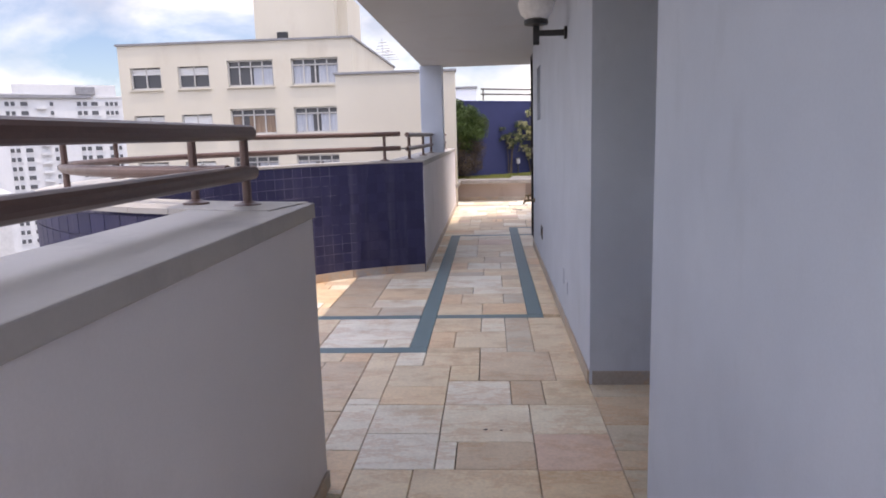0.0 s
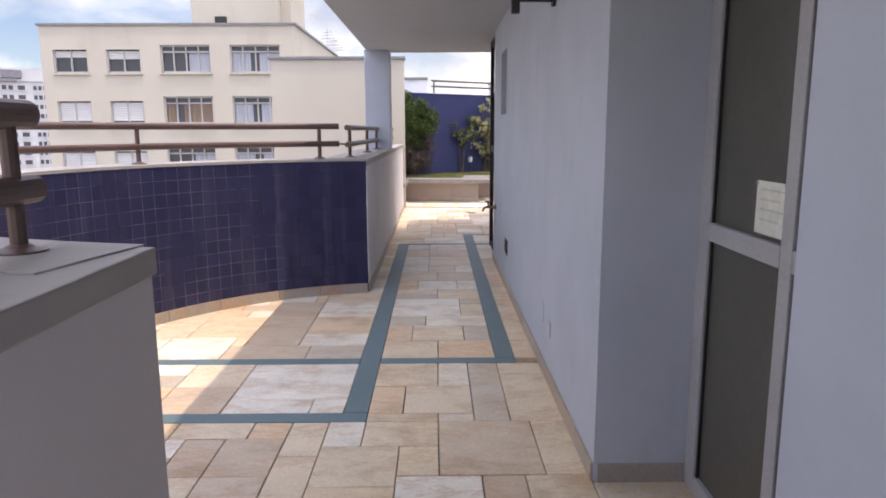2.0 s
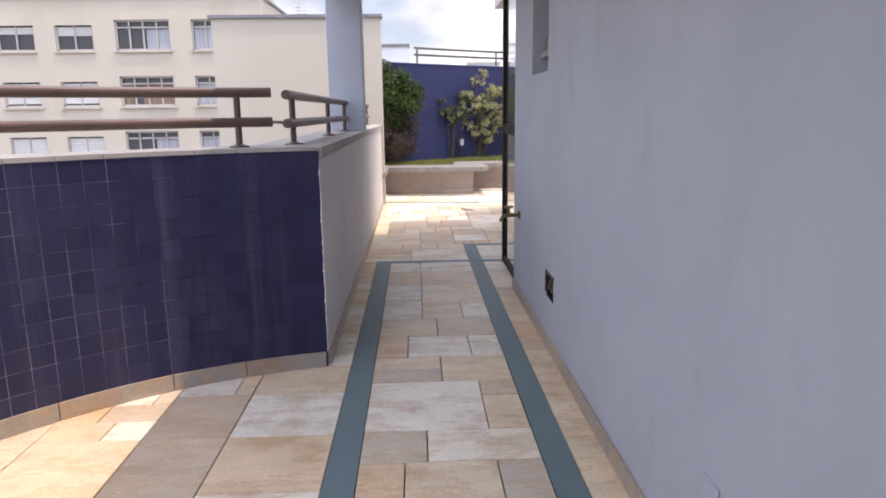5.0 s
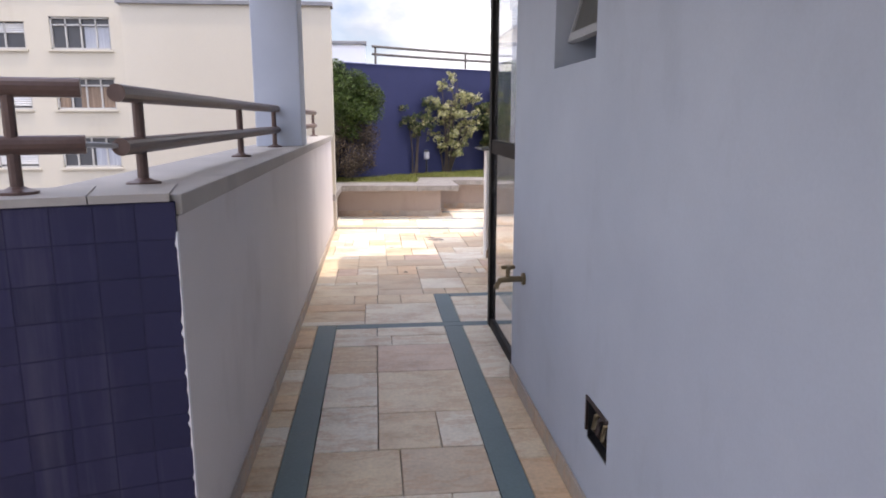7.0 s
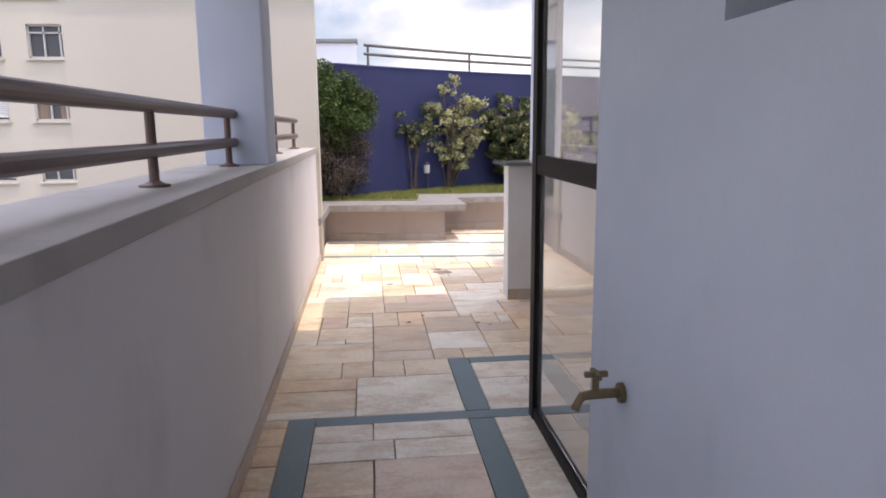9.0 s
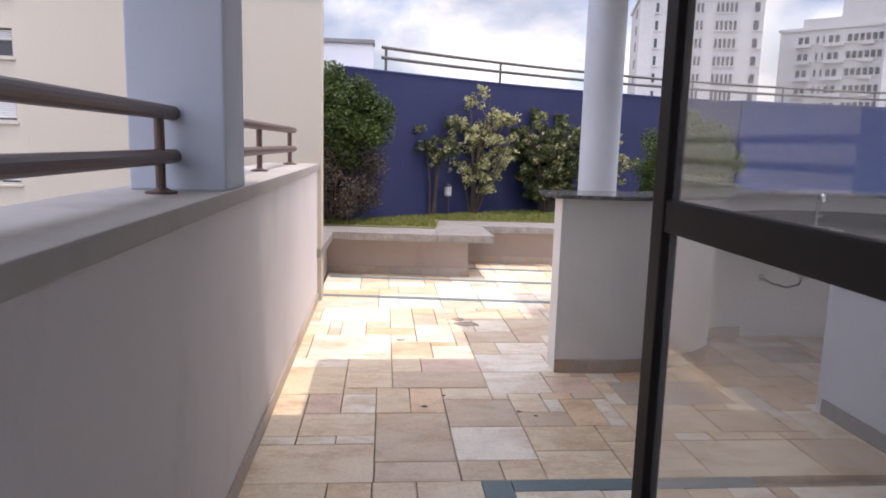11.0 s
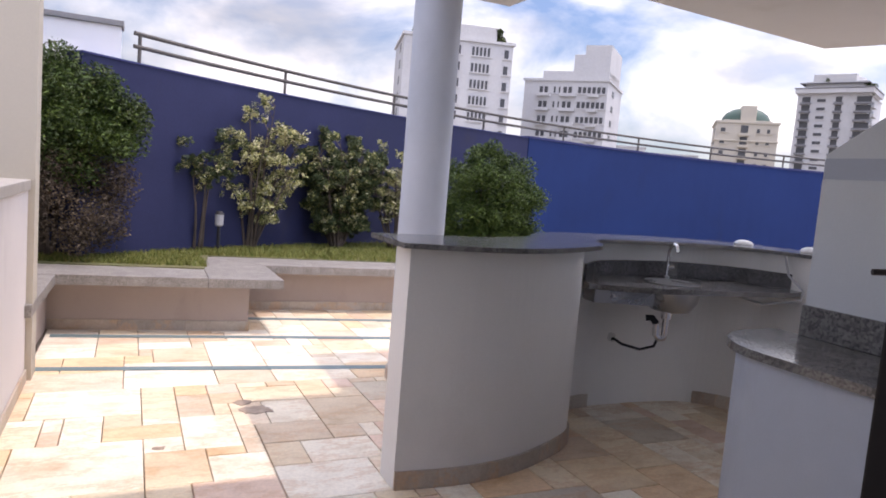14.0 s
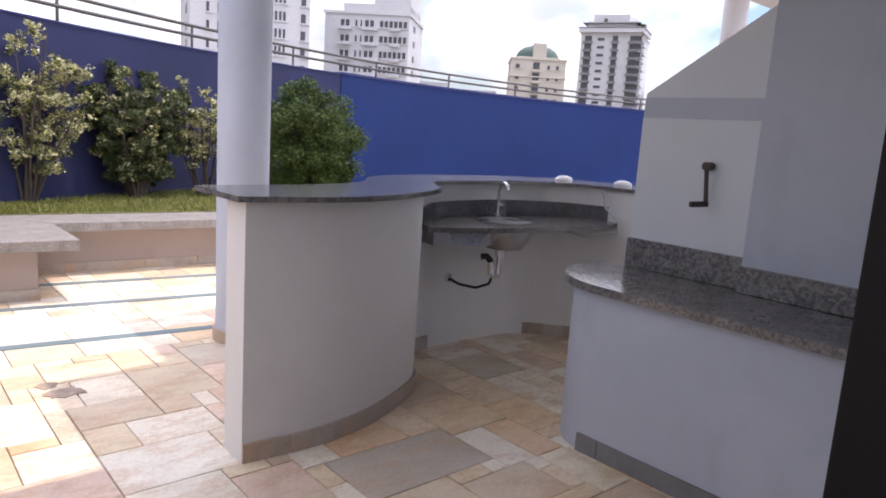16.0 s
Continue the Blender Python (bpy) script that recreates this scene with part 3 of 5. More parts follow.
def blue_rail():
    t = thing("railing", "grey brown two bar railing on top of the blue wall", "railing", *blue_point(127, BR + 0.12), 2.285, group=RG)
    for z in (2.545, 2.425):
        bm = BM()
        tube(bm, [(*blue_point(127.1 - 62 * i / 40, BR + 0.12), z) for i in range(41)], 0.021, 8)
        part("rail_tube", bm, M_RAIL_OLD, t)
    for k in range(10):
        bm = BM()
        x, y = blue_point(126.9 - 6.55 * k, BR + 0.12)
        tube(bm, [(x, y, 2.28), (x, y, 2.545)], 0.017, 8)
        part("post", bm, M_RAIL_OLD, t)
    anchor(t)


blue_rail()


# ---- entrance niche ----
def entrance_door():
    t = thing("glass_door", "closed glazed entrance door in a grey painted metal frame", "door", 0.99, -0.4, 0)
    x0, x1 = 0.965, 1.015
    for y0, y1, z0, z1 in ((-0.525, -0.427, 0, 2.5), (-1.14, -1.07, 0, 2.5), (-1.84, -1.76, 0, 2.5)):
        bm = BM()
        part("stile", box(bm, x0, y0, z0, x1, y1, z1, 0.004), M_ALU, t)
    for y0, y1 in ((-1.07, -0.525), (-1.76, -1.14)):
        for z0, z1, n in ((0.0, 0.07, "bottom_rail"), (1.04, 1.11, "middle_rail"), (2.42, 2.5, "top_rail")):
            bm = BM()
            part(n, box(bm, x0, y0, z0, x1, y1, z1, 0.004), M_ALU, t)
        for z0, z1 in ((0.07, 1.04), (1.11, 2.42)):
            bm = BM()
            part("pane", box(bm, 0.985, y0, z0, 0.991, y1, z1), M_SMOKED, t, "smoky greenish glass")
            for a, b, c, d in ((y0, y0 + 0.012, z0, z1), (y1 - 0.012, y1, z0, z1)):
                bm = BM()
                part("gasket", box(bm, 0.975, a, c, 0.984, b, d), M_BLACK, t)
    anchor(t)


entrance_door()
bm = BM()
box(bm, 0.966, -1.84, 2.5, 1.015, -0.427, 2.53)
setting("trim", bm, M_ALU, "grey metal head trim over the entrance door")
t = thing("notice", "pale paper notice taped inside the door glass", "notice", 0.982, -0.97, 1.1)
bm = BM()
part("sheet", box(bm, 0.980, -1.066, 1.125, 0.983, -0.862, 1.295), M_PAPER, t)
for k in range(4):
    bm = BM()
    part("text_bar", box(bm, 0.9785, -1.04 + 0.02 * (k % 2), 1.265 - 0.032 * k, 0.9798, -0.89, 1.272 - 0.032 * k), M_INK, t)
for yy in (-1.06, -0.872):
    bm = BM()
    part("tape", box(bm, 0.9785, yy, 1.282, 0.9799, yy + 0.018, 1.292), M_ALU, t)
anchor(t)

# wall lamp over the passage
t = thing("wall_lamp", "black wall lamp arm with a white globe shade", "lamp", 0.585, 0.80, 2.16)
bm = BM()
tube(bm, [(0.584, 0.80, 2.165), (0.566, 0.80, 2.165)], 0.045, 16)
part("wall_plate", bm, M_BLACK, t)
bm = BM()
box(bm, 0.37, 0.783, 2.145, 0.57, 0.817, 2.185, 0.006)
part("arm", bm, M_BLACK, t)
bm = BM()
box(bm, 0.345, 0.775, 2.085, 0.39, 0.825, 2.215, 0.006)
lathe(bm, [(0.035, 2.215), (0.085, 2.225), (0.085, 2.255), (0.07, 2.262)], 0.367, 0.80, 20)
part("socket", bm, M_BLACK, t)
bm = BM()
lathe(bm, [(0.07, 2.262), (0.11, 2.30), (0.128, 2.36), (0.11, 2.43), (0.06, 2.475), (0.01, 2.485)], 0.367, 0.80, 24)
part("shade", bm, M_WHITE_PLASTIC, t, "frosted white globe", smooth=True)
anchor(t)


# ---- small window, socket box and tap in the house wall ----
def wall_cut(ob, x0, y0, z0, x1, y1, z1):
    """Cuts a real opening through a wall mesh."""
    bm = BM()
    box(bm, x0, y0, z0, x1, y1, z1)
    me = bpy.data.meshes.new("cut")
    bm.to_mesh(me)
    bm.free()
    cutter = new("cut", me)
    mod = ob.modifiers.new("opening", "BOOLEAN")
    mod.object, mod.solver = cutter, "EXACT"
    dg = bpy.context.evaluated_depsgraph_get()
    dg.update()
    done = bpy.data.meshes.new_from_object(ob.evaluated_get(dg))
    ob.modifiers.clear()
    ob.data = done
    bpy.data.objects.remove(cutter)


wall_cut(wall_east, 0.4, 3.37, 1.61, 0.90, 3.90, 2.20)
wall_cut(wall_east, 0.4, 3.10, 0.30, 0.65, 3.31, 0.452)
t = thing("window_1", "small open awning window in a deep wall opening", "window", 0.8, 3.5, 1.61, kind="structure")
for y0, y1, z0, z1 in ((3.371, 3.40, 1.61, 2.20), (3.87, 3.899, 1.61, 2.20), (3.40, 3.87, 1.611, 1.64), (3.40, 3.87, 2.17, 2.199)):
    bm = BM()
    part("window_frame", box(bm, 0.76, y0, z0, 0.80, y1, z1, 0.003), M_ALU, t)
bm = BM()
box(bm, -0.004, -0.215, -0.44, 0.004, 0.215, -0.03)
pane = part("pane", bm, M_SMOKED, t)
bm = BM()
for a in ((-0.012, -0.235, -0.475, 0.014, 0.235, -0.44), (-0.012, -0.235, -0.03, 0.014, 0.235, 0.0), (-0.012, -0.235, -0.44, 0.014, -0.215, -0.03), (-0.012, 0.215, -0.44, 0.014, 0.235, -0.03)):
    box(bm, *a)
sash = part("sash", bm, M_ALU, t)
bm = BM()
tube(bm, [(0.77, 3.86, 1.95), (0.66, 3.84, 1.74)], 0.006, 6)
part("stay", bm, M_BLACK, t)
anchor(t)
for o in (pane, sash):
    o.matrix_parent_inverse = Matrix.Translation(t.location).inverted()
    o.matrix_basis = pose(0.77, 3.635, 2.165, 0, 16, 0)
# black sheet: the darkness of the room behind is put into its colour
bm = BM()
box(bm, 0.82, 3.37, 1.61, 0.83, 3.90, 2.20)
setting("window_back", bm, M_BLACK, "black sheet standing in for the unlit space behind the small window")

t = thing("socket_box", "open recessed electrical box with loose wires", "electrical box", 0.60, 3.2, 0.30)
bm = BM()
for a in ((0.588, 3.10, 0.30, 0.648, 3.106, 0.452), (0.588, 3.304, 0.30, 0.648, 3.31, 0.452), (0.588, 3.106, 0.30, 0.648, 3.304, 0.306), (0.588, 3.106, 0.446, 0.648, 3.304, 0.452), (0.642, 3.106, 0.306, 0.648, 3.304, 0.446)):
    box(bm, *a)
part("housing", bm, M_BLACK, t)
for k, (yy, c) in enumerate(((3.15, M_BRASS), (3.2, M_BROWN), (3.24, M_BRASS))):
    bm = BM()
    tube(bm, [(0.64, yy, 0.42), (0.60, yy + 0.02, 0.40), (0.59, yy + 0.01, 0.36), (0.62, yy + 0.03, 0.32)], 0.009, 6)
    part("wire", bm, c, t)
bm = BM()
for a in ((0.578, 3.095, 0.445, 0.586, 3.315, 0.457), (0.578, 3.303, 0.33, 0.586, 3.315, 0.447)):
    box(bm, *a)
part("broken_rim", bm, M_BROWN, t)
anchor(t)
bm = BM()
box(bm, 0.579, 0.95, 0.30, 0.5855, 1.05, 0.42, 0.004)
tagged(finish("cover_plate", bm, M_LAVENDER), "blank wall plate painted over in lavender", "wall plate")

t = thing("garden_tap", "tarnished brass garden tap on the lavender wall", "tap", 0.585, 4.36, 0.63)
bm = BM()
tube(bm, [(0.584, 4.36, 0.63), (0.57, 4.36, 0.63)], 0.03, 14)
part("rosette", bm, M_BRASS, t)
bm = BM()
tube(bm, [(0.575, 4.36, 0.63), (0.50, 4.36, 0.63), (0.46, 4.36, 0.625), (0.445, 4.36, 0.60), (0.44, 4.36, 0.585)], [0.014, 0.016, 0.014, 0.012, 0.013], 10)
part("spout", bm, M_BRASS, t)
bm = BM()
tube(bm, [(0.50, 4.36, 0.63), (0.50, 4.36, 0.685)], 0.011, 8)
box(bm, 0.465, 4.352, 0.682, 0.535, 4.368, 0.70, 0.004)
box(bm, 0.492, 4.325, 0.682, 0.508, 4.395, 0.70, 0.004)
part("handle", bm, M_BRASS, t)
anchor(t)

t = thing("cover_plate", "small blank cover plate painted over on the house wall", "cover plate", WALL_X, 0.755, 0.28)
bm = BM()
part("plate", box(bm, WALL_X - 0.006, 0.70, 0.275, WALL_X - 0.0005, 0.81, 0.365, 0.002), M_LAVENDER, t)
for z in (0.295, 0.345):
    bm = BM()
    tube(bm, [(WALL_X - 0.0055, 0.755, z), (WALL_X - 0.0075, 0.755, z)], 0.004, 8)
    part("screw", bm, M_ALU, t)
anchor(t)

# ---- glazed screen at the end of the house wall ----
t = thing("glass_screen", "tall clear glass door leaf in a dark bronze frame", "glass door", 0.64, 5.2, 0)
for n, a in (("post", (0.615, 5.585, 0, 0.665, 5.66, 2.53)), ("post", (0.615, 4.658, 0, 0.665, 4.70, 2.53)), ("bottom_rail", (0.62, 4.70, 0, 0.66, 5.585, 0.06)),
             ("middle_rail", (0.62, 4.70, 1.19, 0.66, 5.585, 1.275)), ("top_rail", (0.62, 4.70, 2.46, 0.66, 5.585, 2.53))):
    bm = BM()
    part(n, box(bm, *a, 0.004), M_BRONZE, t)
for z0, z1 in ((0.06, 1.19), (1.275, 2.46)):
    bm = BM()
    pn = part("pane", box(bm, 0.637, 4.70, z0, 0.643, 5.585, z1), M_GLASS, t)
    pn.visible_shadow = False
anchor(t)


# ---- bar with sink ----
def smooth_line(pts, n=6):
    out = []
    q = [Vector(p) for p in pts]
    for i in range(len(q) - 1):
        p0, p1, p2, p3 = q[max(i - 1, 0)], q[i], q[i + 1], q[min(i + 2, len(q) - 1)]
        for k in range(n):
            u = k / n
            out.append(tuple(0.5 * (2 * p1 + (p2 - p0) * u + (2 * p0 - 5 * p1 + 4 * p2 - p3) * u * u + (3 * p1 - p0 - 3 * p2 + p3) * u ** 3)))
    return out + [tuple(q[-1])]


def band(bm, a, b, z0, z1):
    """A solid between two runs of equal length."""
    n = len(a)
    g = [[bm.verts.new((x, y, z)) for x, y in run] for run, z in ((a, z0), (b, z0), (a, z1), (b, z1))]
    for i in range(n - 1):
        bm.faces.new((g[2][i], g[2][i + 1], g[3][i + 1], g[3][i]))
        bm.faces.new((g[0][i], g[1][i], g[1][i + 1], g[0][i + 1]))
        bm.faces.new((g[0][i], g[0][i + 1], g[2][i + 1], g[2][i]))
        bm.faces.new((g[1][i], g[3][i], g[3][i + 1], g[1][i + 1]))
    for i in (0, n - 1):
        bm.faces.new((g[0][i], g[2][i], g[3][i], g[1][i]))
    return bm


inner = smooth_line([(0.97, 7.925), (1.30, 7.905), (1.60, 7.955), (1.90, 8.085), (2.11, 8.225), (2.21, 8.41), (2.31, 8.61), (2.52, 8.735), (2.90, 8.755), (3.25, 8.735), (3.48, 8.67), (3.64, 8.50), (3.76, 8.28), (3.82, 7.45)])
outer = smooth_line([(0.97, 8.10), (1.30, 8.085), (1.55, 8.14), (1.78, 8.25), (1.93, 8.37), (2.02, 8.52), (2.12, 8.72), (2.42, 8.91), (2.87, 8.95), (3.32, 8.93), (3.63, 8.83), (3.82, 8.60), (3.95, 8.32), (4.01, 7.45)])
bm = BM()
band(bm, inner, outer, 0, 1.102)
bar = tagged(finish("bar_counter", bm, M_BAR), "white painted serpentine bar wall with rounded ends", "bar counter")
top_in = smooth_line([(0.91, 7.86), (1.30, 7.80), (1.60, 7.84), (1.93, 7.99), (2.20, 8.18), (2.32, 8.41), (2.53, 8.57), (2.90, 8.60), (3.25, 8.60), (3.52, 8.52), (3.68, 8.33), (3.74, 8.05), (3.76, 7.45)])
top_out = smooth_line([(0.91, 8.30), (1.30, 8.32), (1.52, 8.34), (1.76, 8.42), (1.96, 8.56), (2.12, 8.77), (2.42, 8.96), (2.85, 9.04), (3.36, 9.04), (3.82, 8.93), (4.07, 8.60), (4.13, 8.12), (4.15, 7.45)])
wt = thing("worktop", "polished grey granite worktop following the wavy bar wall", "counter top", 1.5, 8.05, 1.103)
for i0, i1 in ((0, 24), (24, 48), (48, len(top_in) - 1)):
    bm = BM()
    a, b = [Vector(p) for p in top_in[i0:i1 + 1]], [Vector(p) for p in top_out[i0:i1 + 1]]
    a[-1], b[-1] = a[-1].lerp(a[-2], 0.03), b[-1].lerp(b[-2], 0.03)
    band(bm, [tuple(p) for p in a], [tuple(p) for p in b], 1.103, 1.126)
    part("granite_slab", bm, M_GRANITE, wt)
anchor(wt)


def offset_run(run, d):
    out = []
    for i, p in enumerate(run):
        u = Vector(run[min(i + 1, len(run) - 1)]) - Vector(run[max(i - 1, 0)])
        nrm = Vector((u.y, -u.x)).normalized()
        out.append((p[0] + nrm.x * d, p[1] + nrm.y * d))
    return out


skirt_out = offset_run(inner, 0.014)
for i in range(0, len(inner) - 4, 4):
    if 44 <= i < 60:
        continue
    bm = BM()
    a = list(inner[i:i + 5])
    b = list(skirt_out[i:i + 5])
    b[-1] = tuple(Vector(b[-1]) * 0.985 + Vector(b[-2]) * 0.015)
    a[-1] = tuple(Vector(a[-1]) * 0.985 + Vector(a[-2]) * 0.015)
    band(bm, b, a, 0, 0.085)
    part("skirting_stone", bm, M_SKIRT, bar)

# column
bm = BM()
lathe(bm, [(0.16, 0.068 * k) for k in range(41)], 1.69, 9.53, 64)
col = tagged(finish("column", bm, M_LAVENDER, True), "round white painted concrete column behind the bar", "column", kind="structure")
bm = BM()
lathe(bm, [(0.178, 0.0), (0.178, 0.08), (0.161, 0.085)], 1.69, 9.53, 32)
part("base_ring", bm, M_SKIRT, col, "stone ring at the column foot")
bm = BM()
lathe(bm, [(0.10, 0.136 * k) for k in range(21)], 5.54, 8.42, 40)
tagged(finish("column", bm, M_WHITE, True), "slim round white column under the canopy", "column", kind="structure")

# sink unit
cf = smooth_line([(2.26, 8.35), (2.60, 8.20), (3.0, 8.14), (3.36, 8.11), (3.62, 8.10), (3.77, 8.14)])
cb = smooth_line([(2.30, 8.46), (2.55, 8.66), (2.90, 8.735), (3.25, 8.725), (3.60, 8.53), (3.76, 8.24)])
sink = thing("sink_unit", "dark granite sink shelf with a steel basin and chrome tap", "sink", 3.0, 8.5, 0.85)
bm = BM()
band(bm, cf, cb, 0.855, 0.885)
part("shelf", bm, M_GRANITE, sink)
bm = BM()
prism(bm, [(2.32, 8.37), (2.66, 8.25), (2.74, 8.40), (2.52, 8.70), (2.34, 8.50)], 0.772, 0.853, 0.006)
part("support", bm, M_STEEL, sink, "dull steel drainer underside below the shelf")
bm = BM()
band(bm, [(x, y - 0.02) for x, y in cb], [(x, y + 0.004) for x, y in cb], 0.886, 0.985)
part("backsplash", bm, M_GRANITE_DARK, sink)
bm = BM()
lathe(bm, [(0.17, 0.887), (0.172, 0.891), (0.15, 0.888), (0.135, 0.80), (0.06, 0.785)], 2.95, 8.42, 28)
part("basin_rim", bm, M_STEEL, sink, smooth=True)
bm = BM()
lathe(bm, [(0.05, 0.70), (0.12, 0.715), (0.165, 0.78), (0.172, 0.853)], 2.95, 8.42, 28)
part("basin", bm, M_STEEL, sink, smooth=True)
bm = BM()
lathe(bm, [(0.035, 0.66), (0.035, 0.70)], 2.93, 8.42, 16)
tube(bm, [(2.93, 8.42, 0.67), (2.93, 8.42, 0.56), (2.925, 8.425, 0.535), (2.90, 8.44, 0.53), (2.885, 8.45, 0.55), (2.885, 8.45, 0.62)], 0.022, 12)
part("trap", bm, M_CHROME, sink, smooth=True)
bm = BM()
tube(bm, [(2.885, 8.45, 0.62), (2.86, 8.47, 0.655), (2.83, 8.49, 0.65)], 0.021, 12)
part("trap_nut", bm, M_BLACK, sink, smooth=True)
bm = BM()
tube(bm, [(2.90, 8.44, 0.54), (2.90, 8.47, 0.47), (2.86, 8.55, 0.43), (2.80, 8.65, 0.44), (2.76, 8.70, 0.47)], 0.009, 8)
part("drain_hose", bm, M_BLACK, sink, smooth=True)
bm = BM()
tube(bm, [(2.75, 8.72, 0.475), (2.76, 8.695, 0.475)], 0.03, 12)
part("wall_flange", bm, M_CHROME, sink)
bm = BM()
tube(bm, [(3.08, 8.64, 0.85), (3.09, 8.62, 0.76), (3.03, 8.54, 0.66), (2.96, 8.46, 0.59), (2.92, 8.43, 0.56)], 0.009, 8)
part("water_hose", bm, M_STEEL, sink, smooth=True)
bm = BM()
lathe(bm, [(0.025, 0.886), (0.025, 0.90), (0.016, 0.905)], 3.08, 8.62, 16)
tube(bm, [(3.08, 8.62, 0.90), (3.08, 8.62, 1.06), (3.075, 8.60, 1.10), (3.065, 8.56, 1.118), (3.05, 8.52, 1.105), (3.045, 8.505, 1.07)], 0.011, 12)
part("tap_spout", bm, M_CHROME, sink, smooth=True)
bm = BM()
tube(bm, [(3.08, 8.62, 0.955), (3.115, 8.60, 0.96)], 0.016, 12)
part("tap_knob", bm, M_CHROME, sink, smooth=True)
bm = BM()
tube(bm, [(3.70, 8.24, 1.10), (3.70, 8.20, 0.98), (3.69, 8.075, 0.90), (3.66, 8.06, 0.84), (3.52, 8.22, 0.79), (3.42, 8.42, 0.83)], 0.008, 8)
part("cable", bm, M_ALU, sink, smooth=True)
anchor(sink)
for x, y in ((3.79, 8.66), (3.97, 8.27)):
    bm = BM()
    lathe(bm, [(0.062, 1.126), (0.065, 1.136), (0.055, 1.15), (0.033, 1.16), (0.006, 1.164)], x, y, 20)
    tagged(finish("dome_light", bm, M_WHITE_PLASTIC, True), "small white dome light fitted on the granite bar top", "light", group="bar top lights")

# ---- barbecue ----
bq = thing("barbecue", "white masonry barbecue with granite shelf and iron crank", "barbecue", 2.6, 6.6, 0)
bm = BM()
arc = [(2.30 + 0.38 * (1 - math.cos(radians(a))), 7.20 + 0.30 * math.sin(radians(a))) for a in range(0, 91, 10)]
prism(bm, [(2.30, 5.2)] + arc + [(3.6, 7.5), (3.6, 5.2)], 0, 0.755)
part("base", bm, M_LAVENDER, bq)
bm = BM()
arc = [(2.26 + 0.42 * (1 - math.cos(radians(a))), 7.15 + 0.42 * math.sin(radians(a))) for a in range(0, 91, 8)]
prism(bm, [(2.26, 5.2)] + arc + [(2.86, 7.57), (2.86, 5.2)], 0.757, 0.795, 0.006)
part("granite_shelf", bm, M_GRANITE, bq)
bm = BM()
# front wall of the hood, sloping up to the flue
sect = [(7.43, 0.797), (7.43, 1.675), (6.0, 2.575), (5.2, 2.575), (5.2, 0.797)]
lo = [bm.verts.new((2.87, y, z)) for y, z in sect]
hi = [bm.verts.new((3.6, y, z)) for y, z in sect]
bm.faces.new(lo)
bm.faces.new(hi[::-1])
for i in range(5):
    bm.faces.new((lo[i], lo[(i + 1) % 5], hi[(i + 1) % 5], hi[i]))
part("hood", bm, M_PANEL, bq, "pale painted masonry hood with a sloping shoulder")
bm = BM()
sect = [(6.80, 0.797), (6.80, 2.068), (6.0, 2.57), (5.2, 2.57), (5.2, 0.797)]
lo = [bm.verts.new((2.80, y, z)) for y, z in sect]
hi = [bm.verts.new((2.8685, y, z)) for y, z in sect]
bm.faces.new(lo)
bm.faces.new(hi[::-1])
for i in range(5):
    bm.faces.new((lo[i], lo[(i + 1) % 5], hi[(i + 1) % 5], hi[i]))
part("side_wall", bm, M_LAVENDER, bq, "lavender painted wall standing proud beside the panel")
bm = BM()
part("lintel_band", box(bm, 2.865, 6.803, 1.557, 2.8693, 7.431, 1.655), M_LAVENDER, bq, "lavender painted band over the white panel")
bm = BM()
part("front_panel", box(bm, 2.862, 6.803, 0.93, 2.8692, 7.431, 1.555), M_PANEL, bq, "bright white repainted panel")
bm = BM()
part("backsplash", box(bm, 2.838, 6.803, 0.797, 2.8615, 7.432, 0.945, 0.003), M_GRANITE_UP, bq, "grey granite upstand")
bm = BM()
part("backsplash", box(bm, 2.775, 5.2, 0.797, 2.7995, 6.80, 0.915, 0.003), M_GRANITE_UP, bq, "grey granite upstand")
bm = BM()
tube(bm, [(2.855, 7.03, 1.34), (2.80, 7.03, 1.34)], 0.02, 14)
tube(bm, [(2.81, 7.03, 1.34), (2.81, 7.012, 1.165)], 0.010, 10)
tube(bm, [(2.81, 7.005, 1.168), (2.74, 7.05, 1.162)], 0.014, 12)
part("crank", bm, M_BROWN, bq, "dark iron crank handle")
for y0, y1 in ((5.2, 5.9), (5.904, 6.5), (6.504, 7.1), (7.104, 7.22)):
    bm = BM()
    part("skirting_stone", box(bm, 2.286, y0, 0, 2.299, y1, 0.085), M_DARKBAND, bq, "dark grey skirting stone")
anchor(bq)

# security camera and lamp under the canopy
t = thing("security_camera", "small white security camera under the canopy beam", "camera", 4.22, 7.84, 2.7)
bm = BM()
tube(bm, [(4.22, 7.84, 2.70), (4.22, 7.84, 2.61), (4.19, 7.81, 2.57)], 0.014, 10)
part("bracket", bm, M_BLACK, t)
bm = BM()
tube(bm, [(4.29, 7.92, 2.58), (4.14, 7.73, 2.535)], 0.036, 14)
part("body", bm, M_WHITE_PLASTIC, t)
bm = BM()
tube(bm, [(4.139, 7.729, 2.535), (4.127, 7.713, 2.531)], 0.033, 14)
part("lens", bm, M_BLACK, t)
bm = BM()
tube(bm, [(4.29, 7.92, 2.585), (4.33, 7.97, 2.64), (4.31, 7.95, 2.70)], 0.006, 8)
part("cable", bm, M_BLACK, t)
anchor(t)

# damp marks on the paving
rngd = random.Random(4)
